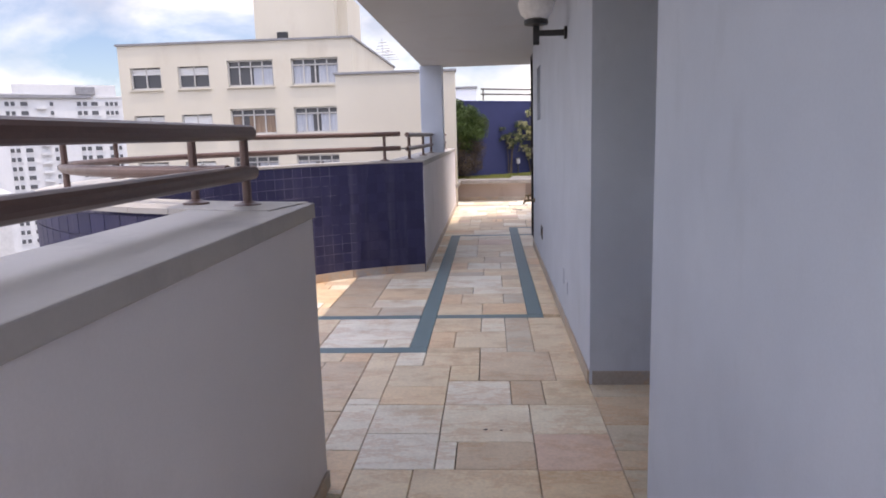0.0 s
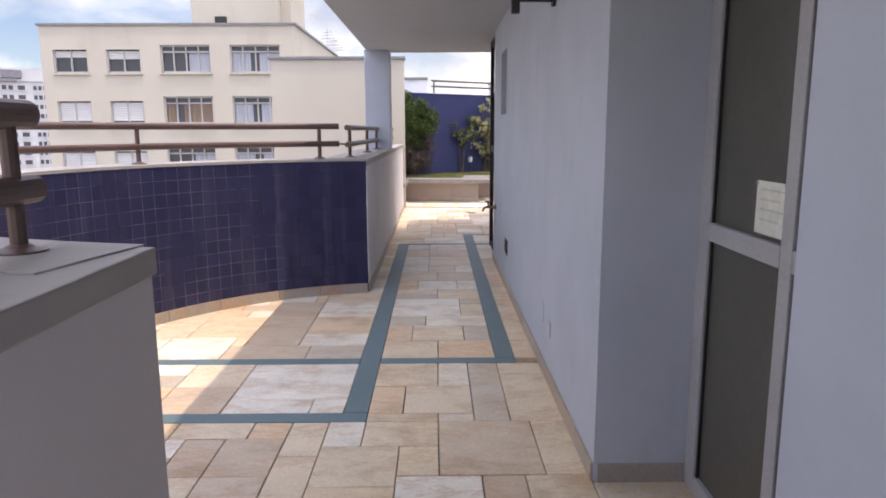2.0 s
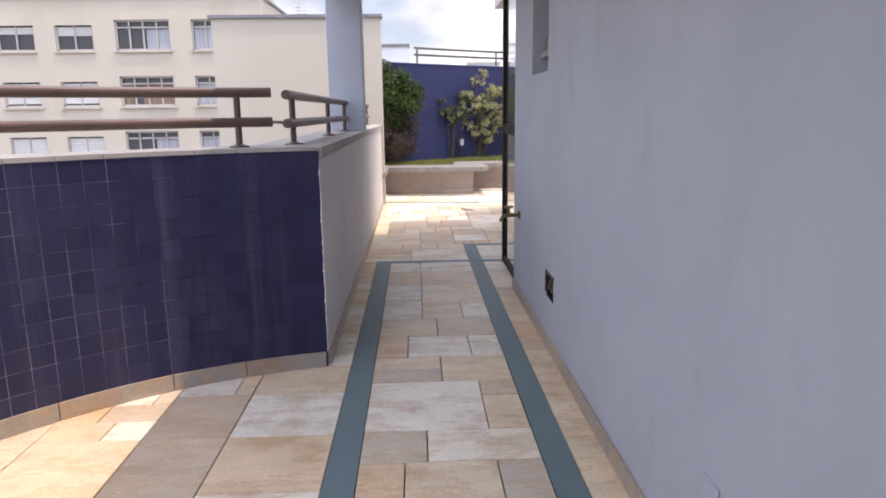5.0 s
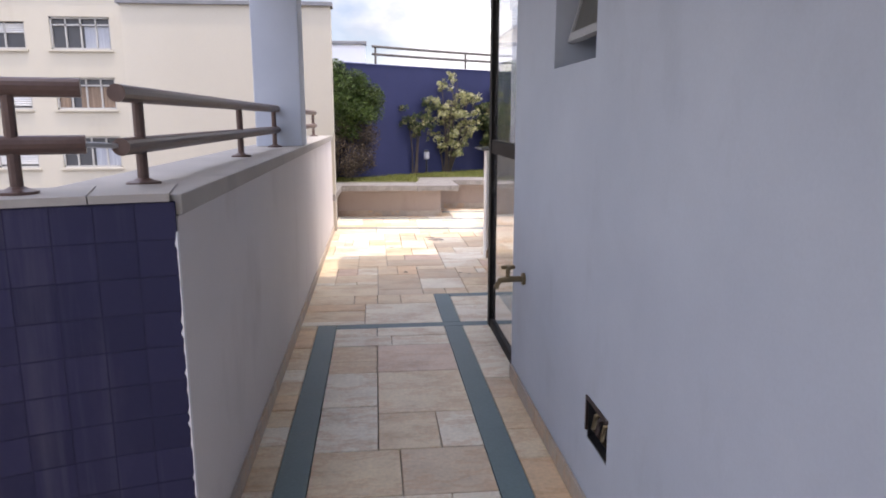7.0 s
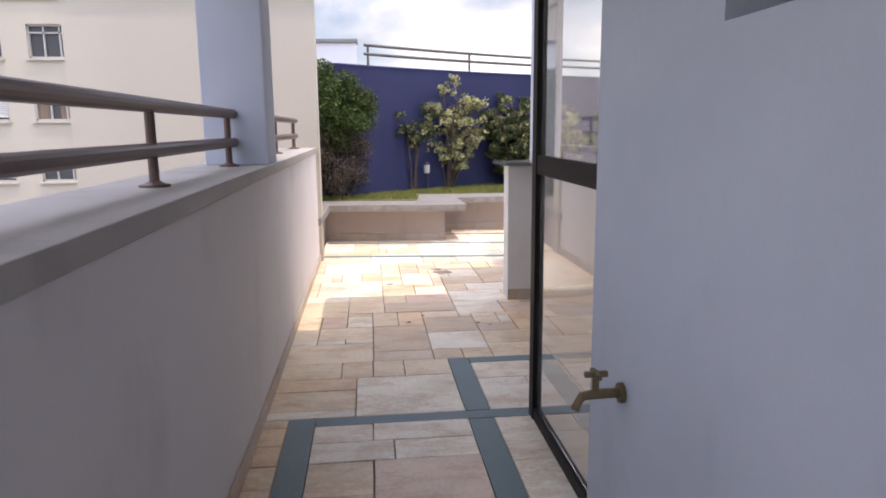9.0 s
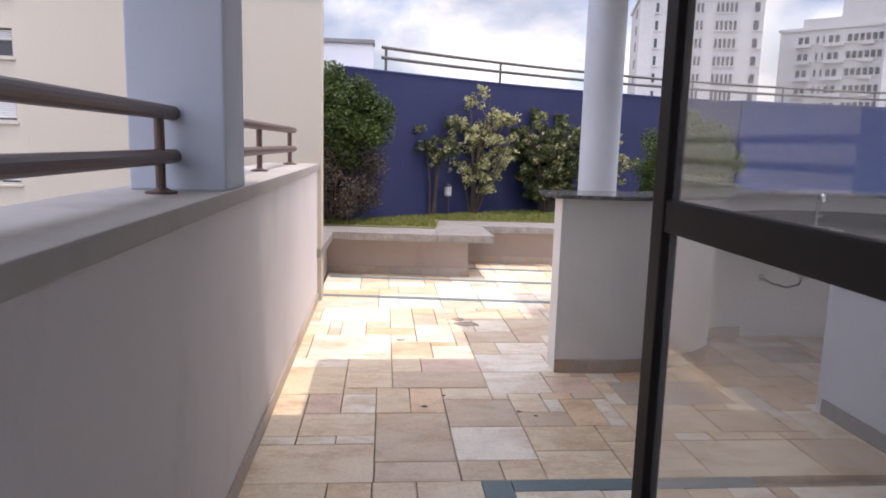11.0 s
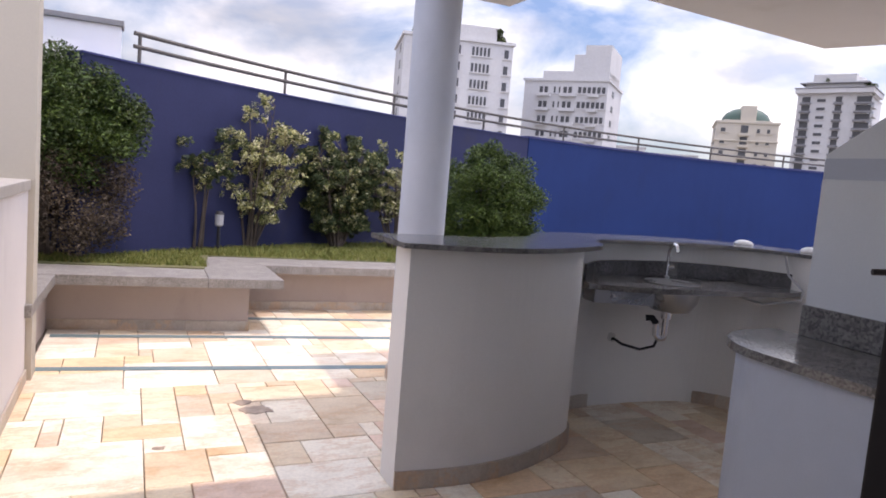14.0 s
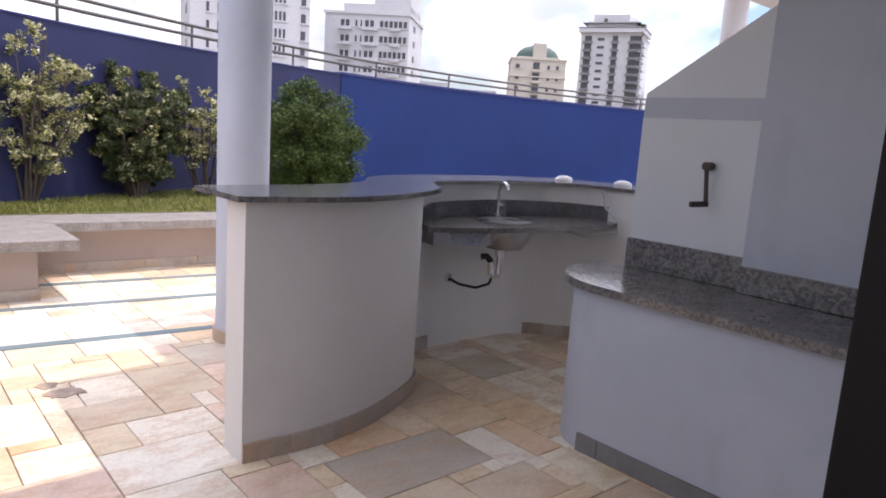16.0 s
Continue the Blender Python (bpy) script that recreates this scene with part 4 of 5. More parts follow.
for x, y, rx, ry in ((0.56, 9.08, 0.10, 0.08), (0.50, 9.22, 0.05, 0.06), (0.02, 8.62, 0.04, 0.025)):
    bm = BM()
    prism(bm, [(x + rx * rngd.uniform(0.6, 1.15) * math.cos(k * math.tau / 18), y + ry * rngd.uniform(0.6, 1.15) * math.sin(k * math.tau / 18)) for k in range(18)], 0.0005, 0.003)
    tagged(finish("damp_stain", bm, M_DAMP), "dark brown damp stain on the stone paving", "stain", group="damp stains")

for x, y, r in ((0.12, 7.36, 0.018), (0.24, 7.52, 0.012), (0.62, 7.28, 0.014), (0.70, 7.22, 0.010), (-0.02, -1.06, 0.010), (0.06, -1.07, 0.008)):
    bm = BM()
    prism(bm, [(x + r * rngd.uniform(0.6, 1.2) * math.cos(k * math.tau / 10), y + 0.7 * r * rngd.uniform(0.6, 1.2) * math.sin(k * math.tau / 10)) for k in range(10)], 0.0015, 0.0035)
    tagged(finish("dirt_spot", bm, M_BROWN), "small dark dirt spot on the stone paving", "dirt", group="dirt spots")

# ---- garden ----
def leaves(name, mat, parent, clumps, count, size, seed, label=""):
    """A crown of many small folded leaves gathered in clumps."""
    rng = random.Random(seed)
    vs, fs = [], []
    for _ in range(count):
        (cx, cy, cz), r = rng.choice(clumps)
        d = Vector((rng.gauss(0, 1), rng.gauss(0, 1), rng.gauss(0, 1))).normalized() * r * rng.random() ** 0.45
        c = Vector((cx, cy, cz)) + d
        a = Vector((rng.gauss(0, 1), rng.gauss(0, 1), rng.gauss(0, 0.6))).normalized()
        b = (a.cross(Vector((rng.gauss(0, 1), rng.gauss(0, 1), rng.gauss(0, 1))))).normalized()
        s = size * rng.uniform(0.6, 1.3)
        up = a.cross(b) * s * 0.18
        k = len(vs)
        vs += [c - a * s, c + b * s * 0.42 + up, c + a * s, c - b * s * 0.42 + up]
        fs += [(k, k + 1, k + 2), (k, k + 2, k + 3)]
    me = bpy.data.meshes.new(name)
    me.from_pydata([tuple(v) for v in vs], [], fs)
    me.materials.append(mat)
    ob = new(name, me)
    ob.parent = parent
    return tagged(ob, label) if label else ob


def shrub(name, label, x, y, top, low, half, mat, count, size, seed, stems=3, fill=1.0, clump=0.2, n=40, second=None, dry=0):
    rng = random.Random(seed)
    t = thing(name, label, "shrub", x, y, 0.478, group="planter shrubs")
    clumps = []
    mid, hz = (top + low) / 2, (top - low) / 2
    while len(clumps) < n:
        d = Vector((rng.uniform(-1, 1), rng.uniform(-1, 1), rng.uniform(-1, 1)))
        if d.length > 1 or d.length < 0.35 * fill:
            continue
        wide = 1.0 - 0.12 * max(0, -d.z)
        r = clump * rng.uniform(0.7, 1.2)
        clumps.append(((x + d.x * (half - r * 0.6) * wide, y + d.y * (half - r * 0.6) * wide * 0.8, mid + d.z * (hz - r * 0.6)), r))
    for k in range(stems):
        bm = BM()
        a = rng.uniform(0, math.tau)
        p0 = (x + 0.05 * math.cos(a), y + 0.05 * math.sin(a), 0.47)
        c = clumps[k][0]
        p1 = (p0[0] * 0.7 + c[0] * 0.3 + rng.uniform(-0.04, 0.04), p0[1] * 0.7 + c[1] * 0.3, 0.47 * 0.5 + c[2] * 0.5)
        tube(bm, [p0, p1, c], [0.022, 0.015, 0.006], 7)
        for j in range(5):
            q = clumps[(k * 5 + j * stems) % n][0]
            s = tuple(u * 0.5 + v * 0.5 for u, v in zip(p1, c))
            tube(bm, [s, tuple(u * 0.5 + v * 0.5 + rng.uniform(-0.03, 0.03) for u, v in zip(s, q)), q], [0.009, 0.006, 0.003], 5)
        part("trunk" if k == 0 else "stem", bm, M_BARK, t)
    anchor(t)
    c1 = leaves("crown", mat, t, clumps, count, size, seed)
    c1.matrix_parent_inverse = Matrix.Translation(t.location).inverted()
    if dry:
        twigs = []
        for _ in range(60):
            a, q = rng.uniform(0, math.tau), half * 0.8 * rng.random() ** 0.5
            twigs.append(((x + q * math.cos(a), y + q * math.sin(a) * 0.8, rng.uniform(0.62, low + 0.35)), clump))
        c3 = leaves("dry_foliage", M_LEAF_BROWN, t, twigs, dry, size * 0.8, seed + 2, "dry brown lower twigs and leaves")
        c3.matrix_parent_inverse = Matrix.Translation(t.location).inverted()
    if second:
        c2 = leaves("light_foliage", second, t, clumps[: n // 2], count // 3, size, seed + 1)
        c2.matrix_parent_inverse = Matrix.Translation(t.location).inverted()
    return t


def airy_shrub(name, label, x, y, top, half, mat, seed, stems=9, twigs=6, tufts=5, per_tuft=26, size=0.021, second=None, lean=0.0, bare=0.3):
    """Thin stems that fork into twigs with small tufts of leaves towards their ends."""
    rng = random.Random(seed)
    t = thing(name, label, "shrub", x, y, 0.478, group="planter shrubs")
    ends = []
    height = top - 0.478
    for k in range(stems):
        a = math.tau * (k + rng.uniform(-0.3, 0.3)) / stems
        reach = half * rng.uniform(0.45, 0.95)
        h = height * rng.uniform(0.62, 1.0) * (1.05 - 0.35 * reach / half)
        foot = Vector((x + 0.06 * math.cos(a), y + 0.05 * math.sin(a), 0.47))
        tip = Vector((x + lean + reach * math.cos(a), y + reach * 0.7 * math.sin(a), 0.478 + h))
        mid = foot.lerp(tip, 0.5) + Vector((rng.uniform(-0.06, 0.06), rng.uniform(-0.05, 0.05), h * 0.10))
        bm = BM()
        run = [foot, foot.lerp(mid, 0.5) + Vector((rng.uniform(-0.03, 0.03), 0, 0.03)), mid, mid.lerp(tip, 0.55), tip]
        tube(bm, run, [0.016, 0.013, 0.010, 0.006, 0.003], 6)
        stem = part("trunk" if k == 0 else "stem", bm, M_BARK, t)
        for j in range(twigs):
            u = bare + (1 - bare) * (j + rng.random()) / twigs
            base = foot.lerp(mid, u * 2) if u < 0.5 else mid.lerp(tip, u * 2 - 1)
            out = Vector((rng.gauss(0, 1), rng.gauss(0, 0.7), rng.uniform(-0.1, 0.9))).normalized() * rng.uniform(0.14, 0.30)
            end = base + out
            bend = base.lerp(end, 0.5) + Vector((0, 0, 0.03))
            bm = BM()
            tube(bm, [base, bend, end], [0.005, 0.004, 0.002], 5)
            part("twig", bm, M_BARK, stem)
            for q in range(tufts):
                p = bend.lerp(end, 0.2 + 0.9 * q / tufts) + Vector((rng.uniform(-0.05, 0.05), rng.uniform(-0.05, 0.05), rng.uniform(-0.03, 0.04)))
                ends.append((tuple(p), rng.uniform(0.028, 0.06)))
    anchor(t)
    crown = leaves("crown", mat, t, ends, len(ends) * per_tuft, size, seed + 5)
    crown.matrix_parent_inverse = Matrix.Translation(t.location).inverted()
    if second:
        dull = leaves("light_foliage", second, t, ends[::3], len(ends) * per_tuft // 3, size, seed + 6)
        dull.matrix_parent_inverse = Matrix.Translation(t.location).inverted()
    return t


shrub("bush", "large dense green bush with a dry brown lower half", -0.80, 11.98, 2.28, 1.0, 0.80, M_LEAF, 42000, 0.021, 11, 9, 0.3, 0.2, 110, M_LEAF_DARK, 26000)
airy_shrub("sapling", "thin sapling with a small tuft of green leaves", 0.50, 12.75, 2.06, 0.27, M_LEAF_DARK, 12, 7, 6, 4, 34, 0.019, M_LEAF_YELLOW, 0.0, 0.60)
airy_shrub("shrub", "airy shrub with pale yellow variegated leaves", 1.10, 13.10, 2.36, 0.60, M_LEAF_YELLOW, 23, 17, 9, 6, 17, 0.019, M_LEAF_DARK, 0.02, 0.20)
airy_shrub("shrub", "loose dull green shrub with yellowish tips", 2.22, 13.45, 2.16, 0.74, M_LEAF_DARK, 14, 24, 10, 6, 44, 0.021, M_LEAF_YELLOW, 0.0, 0.12)
airy_shrub("shrub", "low airy shrub with yellow green leaves", 3.02, 13.55, 1.90, 0.42, M_LEAF_YELLOW, 15, 10, 7, 5, 18, 0.019, M_LEAF_DARK, -0.05, 0.3)
shrub("bush", "round clipped dark green bush", 3.90, 12.65, 1.95, 0.40, 0.76, M_LEAF, 60000, 0.019, 16, 4, 0.6, 0.15, 190)
for x, y, h in ((0.72, 12.72, 0.42), (3.05, 13.0, 0.40)):
    t = thing("garden_light", "small black garden spike light with a pale lantern", "light", x, y, 0.478, group="garden lights")
    bm = BM()
    tube(bm, [(x, y, 0.46), (x, y, 0.478 + h * 0.62)], 0.017, 8)
    part("post", bm, M_BLACK, t)
    bm = BM()
    lathe(bm, [(0.03, 0.478 + h * 0.62), (0.045, 0.478 + h * 0.66), (0.045, 0.478 + h * 0.92)], x, y, 12)
    part("lantern", bm, M_ALU, t, "pale frosted lantern")
    bm = BM()
    lathe(bm, [(0.05, 0.478 + h * 0.92), (0.03, 0.478 + h)], x, y, 12)
    part("cap", bm, M_BLACK, t)
    anchor(t)
# grass
rng = random.Random(5)
vs, fs = [], []
for _ in range(26000):
    x = rng.uniform(-1.3, 5.2)
    front = 11.62 - 0.1 * (x + 0.8) if x < 0.5 else 12.28 - 0.06 * (x - 0.6)
    back = min(12.45 + max(0, x + 0.25) * 0.62, 14.6)
    y = front + (back - front) * rng.random() ** 1.3 + 0.02
    h, a = rng.uniform(0.02, 0.055), rng.uniform(0, math.tau)
    w = 0.006
    k = len(vs)
    vs += [(x - w * math.cos(a), y - w * math.sin(a), 0.476), (x + w * math.cos(a), y + w * math.sin(a), 0.476), (x + rng.uniform(-0.03, 0.03), y + rng.uniform(-0.03, 0.03), 0.476 + h)]
    fs.append((k, k + 1, k + 2))
me = bpy.data.meshes.new("grass")
me.from_pydata(vs, [], fs)
me.materials.append(M_GRASS)
tagged(new("grass", me), "short dry yellowish green grass on the planter", "grass", kind="stuff")


# ---- neighbouring apartment house ----
def house():
    t = thing("apartment_house", "cream rendered apartment house with shuttered windows and flat roof", "building", -15.3, 37.4, -32)
    cols = ((-21.92, -19.97, "s"), (-18.9, -16.95, "s"), (-15.8, -12.96, "c"), (-11.84, -8.97, "c"))
    rows = [4.78 - 2.88 * k for k in range(5)]
    bm = BM()
    zs = [7.40]
    for b in rows:
        zs += [b + 1.55, b]
    x_edges = [-22.6]
    for a, b, _ in cols:
        x_edges += [a, b]
    x_edges.append(-8.1)
    for i in range(len(zs) - 1):
        for j in range(len(x_edges) - 1):
            if not (i % 2 and j % 2):
                box(bm, x_edges[j], 37.4, zs[i + 1], x_edges[j + 1], 37.75, zs[i])
    for b in rows:
        for a, c, kind in cols:
            if kind == "s":
                box(bm, a, 37.4, b + 1.30, c, 37.75, b + 1.55)
    box(bm, -22.6, 37.4, -32, -8.1, 37.75, zs[-1])
    box(bm, -22.6, 37.75, -32, -22.25, 56, 7.40)
    box(bm, -8.45, 37.75, -32, -8.1, 56, 7.40)
    box(bm, -22.25, 55.6, -32, -8.45, 56, 7.40)
    part("wall", bm, M_CREAM, t)
    bm = BM()
    box(bm, -22.25, 37.75, 6.7, -8.45, 55.6, 6.9)
    roof = part("roof", bm, M_DARKBAND, t)
    bm = BM()
    for a in ((-22.7, 37.3, 7.40, -8.0, 37.85, 7.52), (-22.7, 37.85, 7.40, -22.15, 56.1, 7.52), (-8.55, 37.85, 7.40, -8.0, 56.1, 7.52)):
        box(bm, *a)
    part("flashing", bm, M_DARKBAND, roof, "dark roof edge flashing")
    bm = BM()
    box(bm, -14.3, 38.6, 6.9, -9.3, 44, 13.2)
    box(bm, -9.3, 39.6, 6.9, -8.7, 44, 10.4)
    part("lift_house", bm, M_CREAM, roof, "cream plant room on the roof")
    bm = BM()
    box(bm, -12.9, 38.45, 7.5, -12.25, 38.6, 8.05)
    part("vent", bm, M_BLACK, roof)
    bm = BM()
    box(bm, -22.2, 38.0, -32, -8.5, 38.2, 7.3)
    part("dark_core", bm, M_DIM, t)
    for i, b in enumerate(rows):
        for j, (x0, x1, kind) in enumerate(cols):
            top = b + 1.55
            bm = BM()
            for a in ((x0, 37.5, b, x0 + 0.08, 37.62, top), (x1 - 0.08, 37.5, b, x1, 37.62, top), (x0, 37.5, b, x1, 37.62, b + 0.09), (x0, 37.5, top - 0.09, x1, 37.62, top)):
                box(bm, *a)
            n = 2 if kind == "s" else 4
            for k in range(1, n):
                xx = x0 + (x1 - x0) * k / n
                box(bm, xx - 0.035, 37.51, b + 0.09, xx + 0.035, 37.61, top - 0.09)
            if kind == "c":
                box(bm, x0, 37.51, top - 0.42, x1, 37.61, top - 0.34)
            w = part("window", bm, M_WINDOW, t)
            bm = BM()
            part("pane", box(bm, x0 + 0.05, 37.63, b + 0.05, x1 - 0.05, 37.66, top - 0.05), M_PANE_DARK, w)
            bm = BM()
            part("sill", box(bm, x0 - 0.1, 37.28, b - 0.1, x1 + 0.1, 37.398, b - 0.01), M_BEIGE, w)
            bm = BM()
            if kind == "s":
                share = 0.34 + 0.08 * j if i == 0 else 0.97
                nsl = int(share * 12)
                prof = [(37.545 + 0.03 * (k % 2), top - 0.33 - 0.05 * k) for k in range(nsl * 2)]
                prof = [(37.60, prof[0][1])] + prof + [(37.60, prof[-1][1])]
                lo = [bm.verts.new((x0 + 0.09, yy, zz)) for yy, zz in prof]
                hi = [bm.verts.new((x1 - 0.09, yy, zz)) for yy, zz in prof]
                bm.faces.new(lo)
                bm.faces.new(hi[::-1])
                for k in range(len(prof)):
                    q = (k + 1) % len(prof)
                    bm.faces.new((lo[k], lo[q], hi[q], hi[k]))
                part("shutter", bm, M_SHUTTER, w, "lowered pale roller shutter")
            elif (i + j) % 2 == 1 or j == 3:
                xm = x0 + (x1 - x0) * (0.48 if j == 3 else 0.3)
                for a, c in ((x0 + 0.1, xm - 0.25), (xm + 0.25, x1 - 0.1)):
                    nf = max(4, int((c - a) / 0.1))
                    front = [(a + (c - a) * k / nf, 37.60 - 0.02 * (k % 2)) for k in range(nf + 1)]
                    bm = BM()
                    prism(bm, front + [(c, 37.628), (a, 37.628)], b + 0.1, top - 0.45)
                    part("curtain", bm, M_CURTAIN_BROWN if (i, j) == (1, 2) else M_CURTAIN, w, "brown drawn curtain" if (i, j) == (1, 2) else "pale drawn curtain")
            else:
                xm = x0 + (x1 - x0) * 0.55
                box(bm, xm, 37.612, b + 0.1, x1 - 0.1, 37.628, top - 0.45)
                part("curtain", bm, M_CURTAIN, w, "pale half drawn curtain")
    anchor(t)


house()
t = thing("roof_antenna", "tangle of thin television aerials on the roof", "antenna", -8.3, 51, 7.5)
for k, (x, y, h) in enumerate(((-8.3, 51, 1.7), (-8.3, 54.5, 1.4))):
    bm = BM()
    tube(bm, [(x, y, 7.45), (x, y, 7.5 + h)], 0.03, 6)
    for j in range(5):
        tube(bm, [(x - 0.7 + 0.1 * j, y, 7.9 + h * 0.14 * j), (x + 0.8 - 0.12 * j, y + 0.3, 8.0 + h * 0.14 * j)], 0.035, 5)
    part("mast", bm, M_ALU, t)
anchor(t)


# ---- far towers ----
EYE0 = (-0.155, 5.35, 1.42)
def far_building(name, label, az0, az1, dist, el, mat, bands, pitch=2.9, depth=16, skew=0.0, balconies=(), steps=(), win_h=1.35, origin=EYE0, rows_n=14, side=True, balc=None, gap=0.62, ledges=(), slabs=(), plants=()):
    """A tower seen from afar: az0..az1 its width from the terrace, el the height of its roof line; bands of windows as shares of the width."""
    c = radians((az0 + az1) / 2)
    w = dist * (math.tan(radians(az1) - c) - math.tan(radians(az0) - c))
    h = origin[2] + dist * math.tan(radians(el))
    t = thing(name, label, "building", origin[0] + dist * math.sin(c), origin[1] + dist * math.cos(c), -32)
    t.rotation_euler = (0, 0, -c + radians(skew))
    def put(n, bm, m, par, lab=""):
        ob = part(n, bm, m, par, lab)
        return ob
    H = h + 32
    bm = BM()
    box(bm, -w / 2, 0, 0, w / 2, depth, H)
    for s0, s1, up in steps:
        top_bm = BM()
        box(top_bm, -w / 2 + s0 * w, 0.05 + 0.1 * s0, H + 0.5, -w / 2 + s1 * w, depth * (0.7 + 0.1 * s0), H + up)
        put("penthouse", top_bm, mat, t)
    wall = put("wall", bm, mat, t)
    bm = BM()
    box(bm, -w / 2 - 0.3, -0.3, H, w / 2 + 0.3, depth + 0.3, H + 0.5)
    put("roof", bm, mat, t)
    for r in range(rows_n):
        z = H - 2.3 - r * pitch
        for b0, b1, n in bands:
            for k in range(n):
                x0 = -w / 2 + w * (b0 + (b1 - b0) * k / n)
                x1 = -w / 2 + w * (b0 + (b1 - b0) * (k + gap) / n)
                bm = BM()
                box(bm, x0, -0.06, z, x1, 0.05, z + win_h)
                put("window", bm, M_PANE_DARK, t)
            bm = BM()
            box(bm, -w / 2 + w * b0 - 0.2, -0.25, z - 0.25, -w / 2 + w * b1 + 0.1, 0.0, z - 0.05)
            put("sill", bm, mat, t)
        for b0, b1 in balconies:
            bm = BM()
            box(bm, -w / 2 + w * b0, -1.3, z - 0.9, -w / 2 + w * b1, 0.0, z - 0.25, 0.05)
            put("balcony", bm, balc or mat, t)
            # flat dark sheet on the wall, painted shade of the balcony recess
            bm = BM()
            box(bm, -w / 2 + w * (b0 + 0.02), -0.08, z - 0.2, -w / 2 + w * (b1 - 0.02), 0.02, z + 1.75)
            put("balcony_opening", bm, M_PANE_DARK, t)
        for b0, b1 in ledges:
            bm = BM()
            box(bm, -w / 2 + w * b0, -0.9, z - 0.75, -w / 2 + w * b1, 0.0, z - 0.15, 0.05)
            put("ledge", bm, mat, t)
        if side:
            for sx in (-1, 1):
                bm = BM()
                box(bm, sx * w / 2 - 0.08, depth * 0.3, z, sx * w / 2 + 0.08, depth * 0.42, z + win_h)
                put("side_window", bm, M_PANE_DARK, t)
    for s0, s1, z0, z1, out, dark in slabs:
        bm = BM()
        box(bm, -w / 2 + s0 * w, -out, H + z0, -w / 2 + s1 * w, depth * 0.7, H + z1, 0.1)
        put("roof_slab", bm, M_DARKBAND if dark else mat, t)
    if plants:
        leaves("roof_plants", M_LEAF_DARK, t, [((-w / 2 + s * w, 0.4 + 0.5 * (k % 2), H + up), r) for k, (s, up, r) in enumerate(plants)], 260 * len(plants), 0.28, len(plants), "green plants on the roof terrace")
    return t, w, H


far_building("tower_block", "tall white apartment tower with narrow dark windows and roof plants", 20.4, 29.5, 125, 11.5, M_TOWER, ((0.13, 0.17, 1), (0.22, 0.27, 1), (0.36, 0.53, 5), (0.62, 0.80, 5), (0.92, 0.99, 1)), skew=10, steps=((0.20, 0.44, 4.6), (0.44, 0.84, 2.9)), win_h=1.5, gap=0.58, plants=((0.1, 0.9, 0.7), (0.15, 0.8, 0.6), (0.86, 2.3, 0.7), (0.87, 1.4, 0.8), (0.9, 0.8, 0.6), (0.97, 0.3, 0.4)))
far_building("stepped_block", "white stepped apartment block with ledges and a tall core", 30.4, 37.3, 140, 8.9, M_TOWER, ((0.19, 0.31, 2), (0.365, 0.395, 1), (0.425, 0.45, 1), (0.48, 0.60, 2), (0.655, 0.99, 6)), skew=-14, ledges=((0.17, 0.33), (0.45, 0.64), (0.78, 0.9)), steps=((0.22, 1.0, 2.0), (0.58, 0.78, 5.2), (0.70, 1.0, 7.0)), gap=0.7, win_h=1.2)
tb, wb, hb = far_building("domed_block", "beige apartment block with a green domed roof", 45.7, 50.1, 190, 6.3, M_BEIGE, ((0.08, 0.2, 1), (0.66, 0.74, 1), (0.82, 0.9, 1)), skew=5, balconies=((0.38, 0.54),), steps=((0.12, 0.88, 0.8),), win_h=1.0, slabs=((-0.02, 1.02, -4.6, -4.2, 0.35, False),))
bm = BM()
lathe(bm, [(6.0, 0.7), (5.8, 1.9), (5.0, 3.1), (3.6, 4.0), (1.8, 4.5), (0.1, 4.6)], 0, 7.0, 28)
for v in bm.verts:
    v.co.z += hb
dome = part("dome", bm, M_DOME, tb, "green copper dome", True)
bm = BM()
box(bm, -1.7, 0.4, hb + 0.4, 1.9, 6.0, hb + 4.5, 0.15)
part("dormer", bm, M_BEIGE, dome, "cream dormer before the dome")
# balc is dark for the railings and the shadows among them, both in one colour
bt, wt_b, ht_b = far_building("balcony_tower", "slender white tower with stacked dark balconies and a stepped top", 51.0, 55.6, 270, 8.5, M_TOWER, ((0.29, 0.44, 1),), skew=-12, depth=24, balconies=((0.05, 0.21), (0.53, 0.66), (0.82, 1.06)), win_h=1.0, rows_n=24, steps=((0.1, 0.95, 4.6),), gap=0.8, balc=M_DARKBAND, slabs=((-0.03, 1.07, 0.5, 2.0, 1.8, False), (-0.04, 1.08, 2.0, 2.4, 2.0, True), (0.02, 1.0, 3.8, 4.1, 1.2, True), (0.2, 0.8, 4.1, 7.0, 0.2, False)), plants=((0.40, 5.0, 1.2), (0.45, 4.8, 1.0), (0.96, 3.4, 1.1), (1.04, 2.6, 1.2)))
for r in range(16):
    z = ht_b - 3.2 - 2.9 * r
    bm = BM()
    box(bm, wt_b / 2, 2.0 + 1.2 * (r % 2), z - 0.9, wt_b / 2 + 1.5, 7.5 + 1.2 * (r % 2), z + 0.1, 0.08)
    part("balcony", bm, M_TOWER, bt)
    # again a dark sheet for the shaded recess, the wall is not cut
    bm = BM()
    box(bm, wt_b / 2 - 0.02, 2.2 + 1.2 * (r % 2), z + 0.12, wt_b / 2 + 0.06, 7.3 + 1.2 * (r % 2), z + 1.75)
    part("balcony_opening", bm, M_PANE_DARK, bt)
bm = BM()
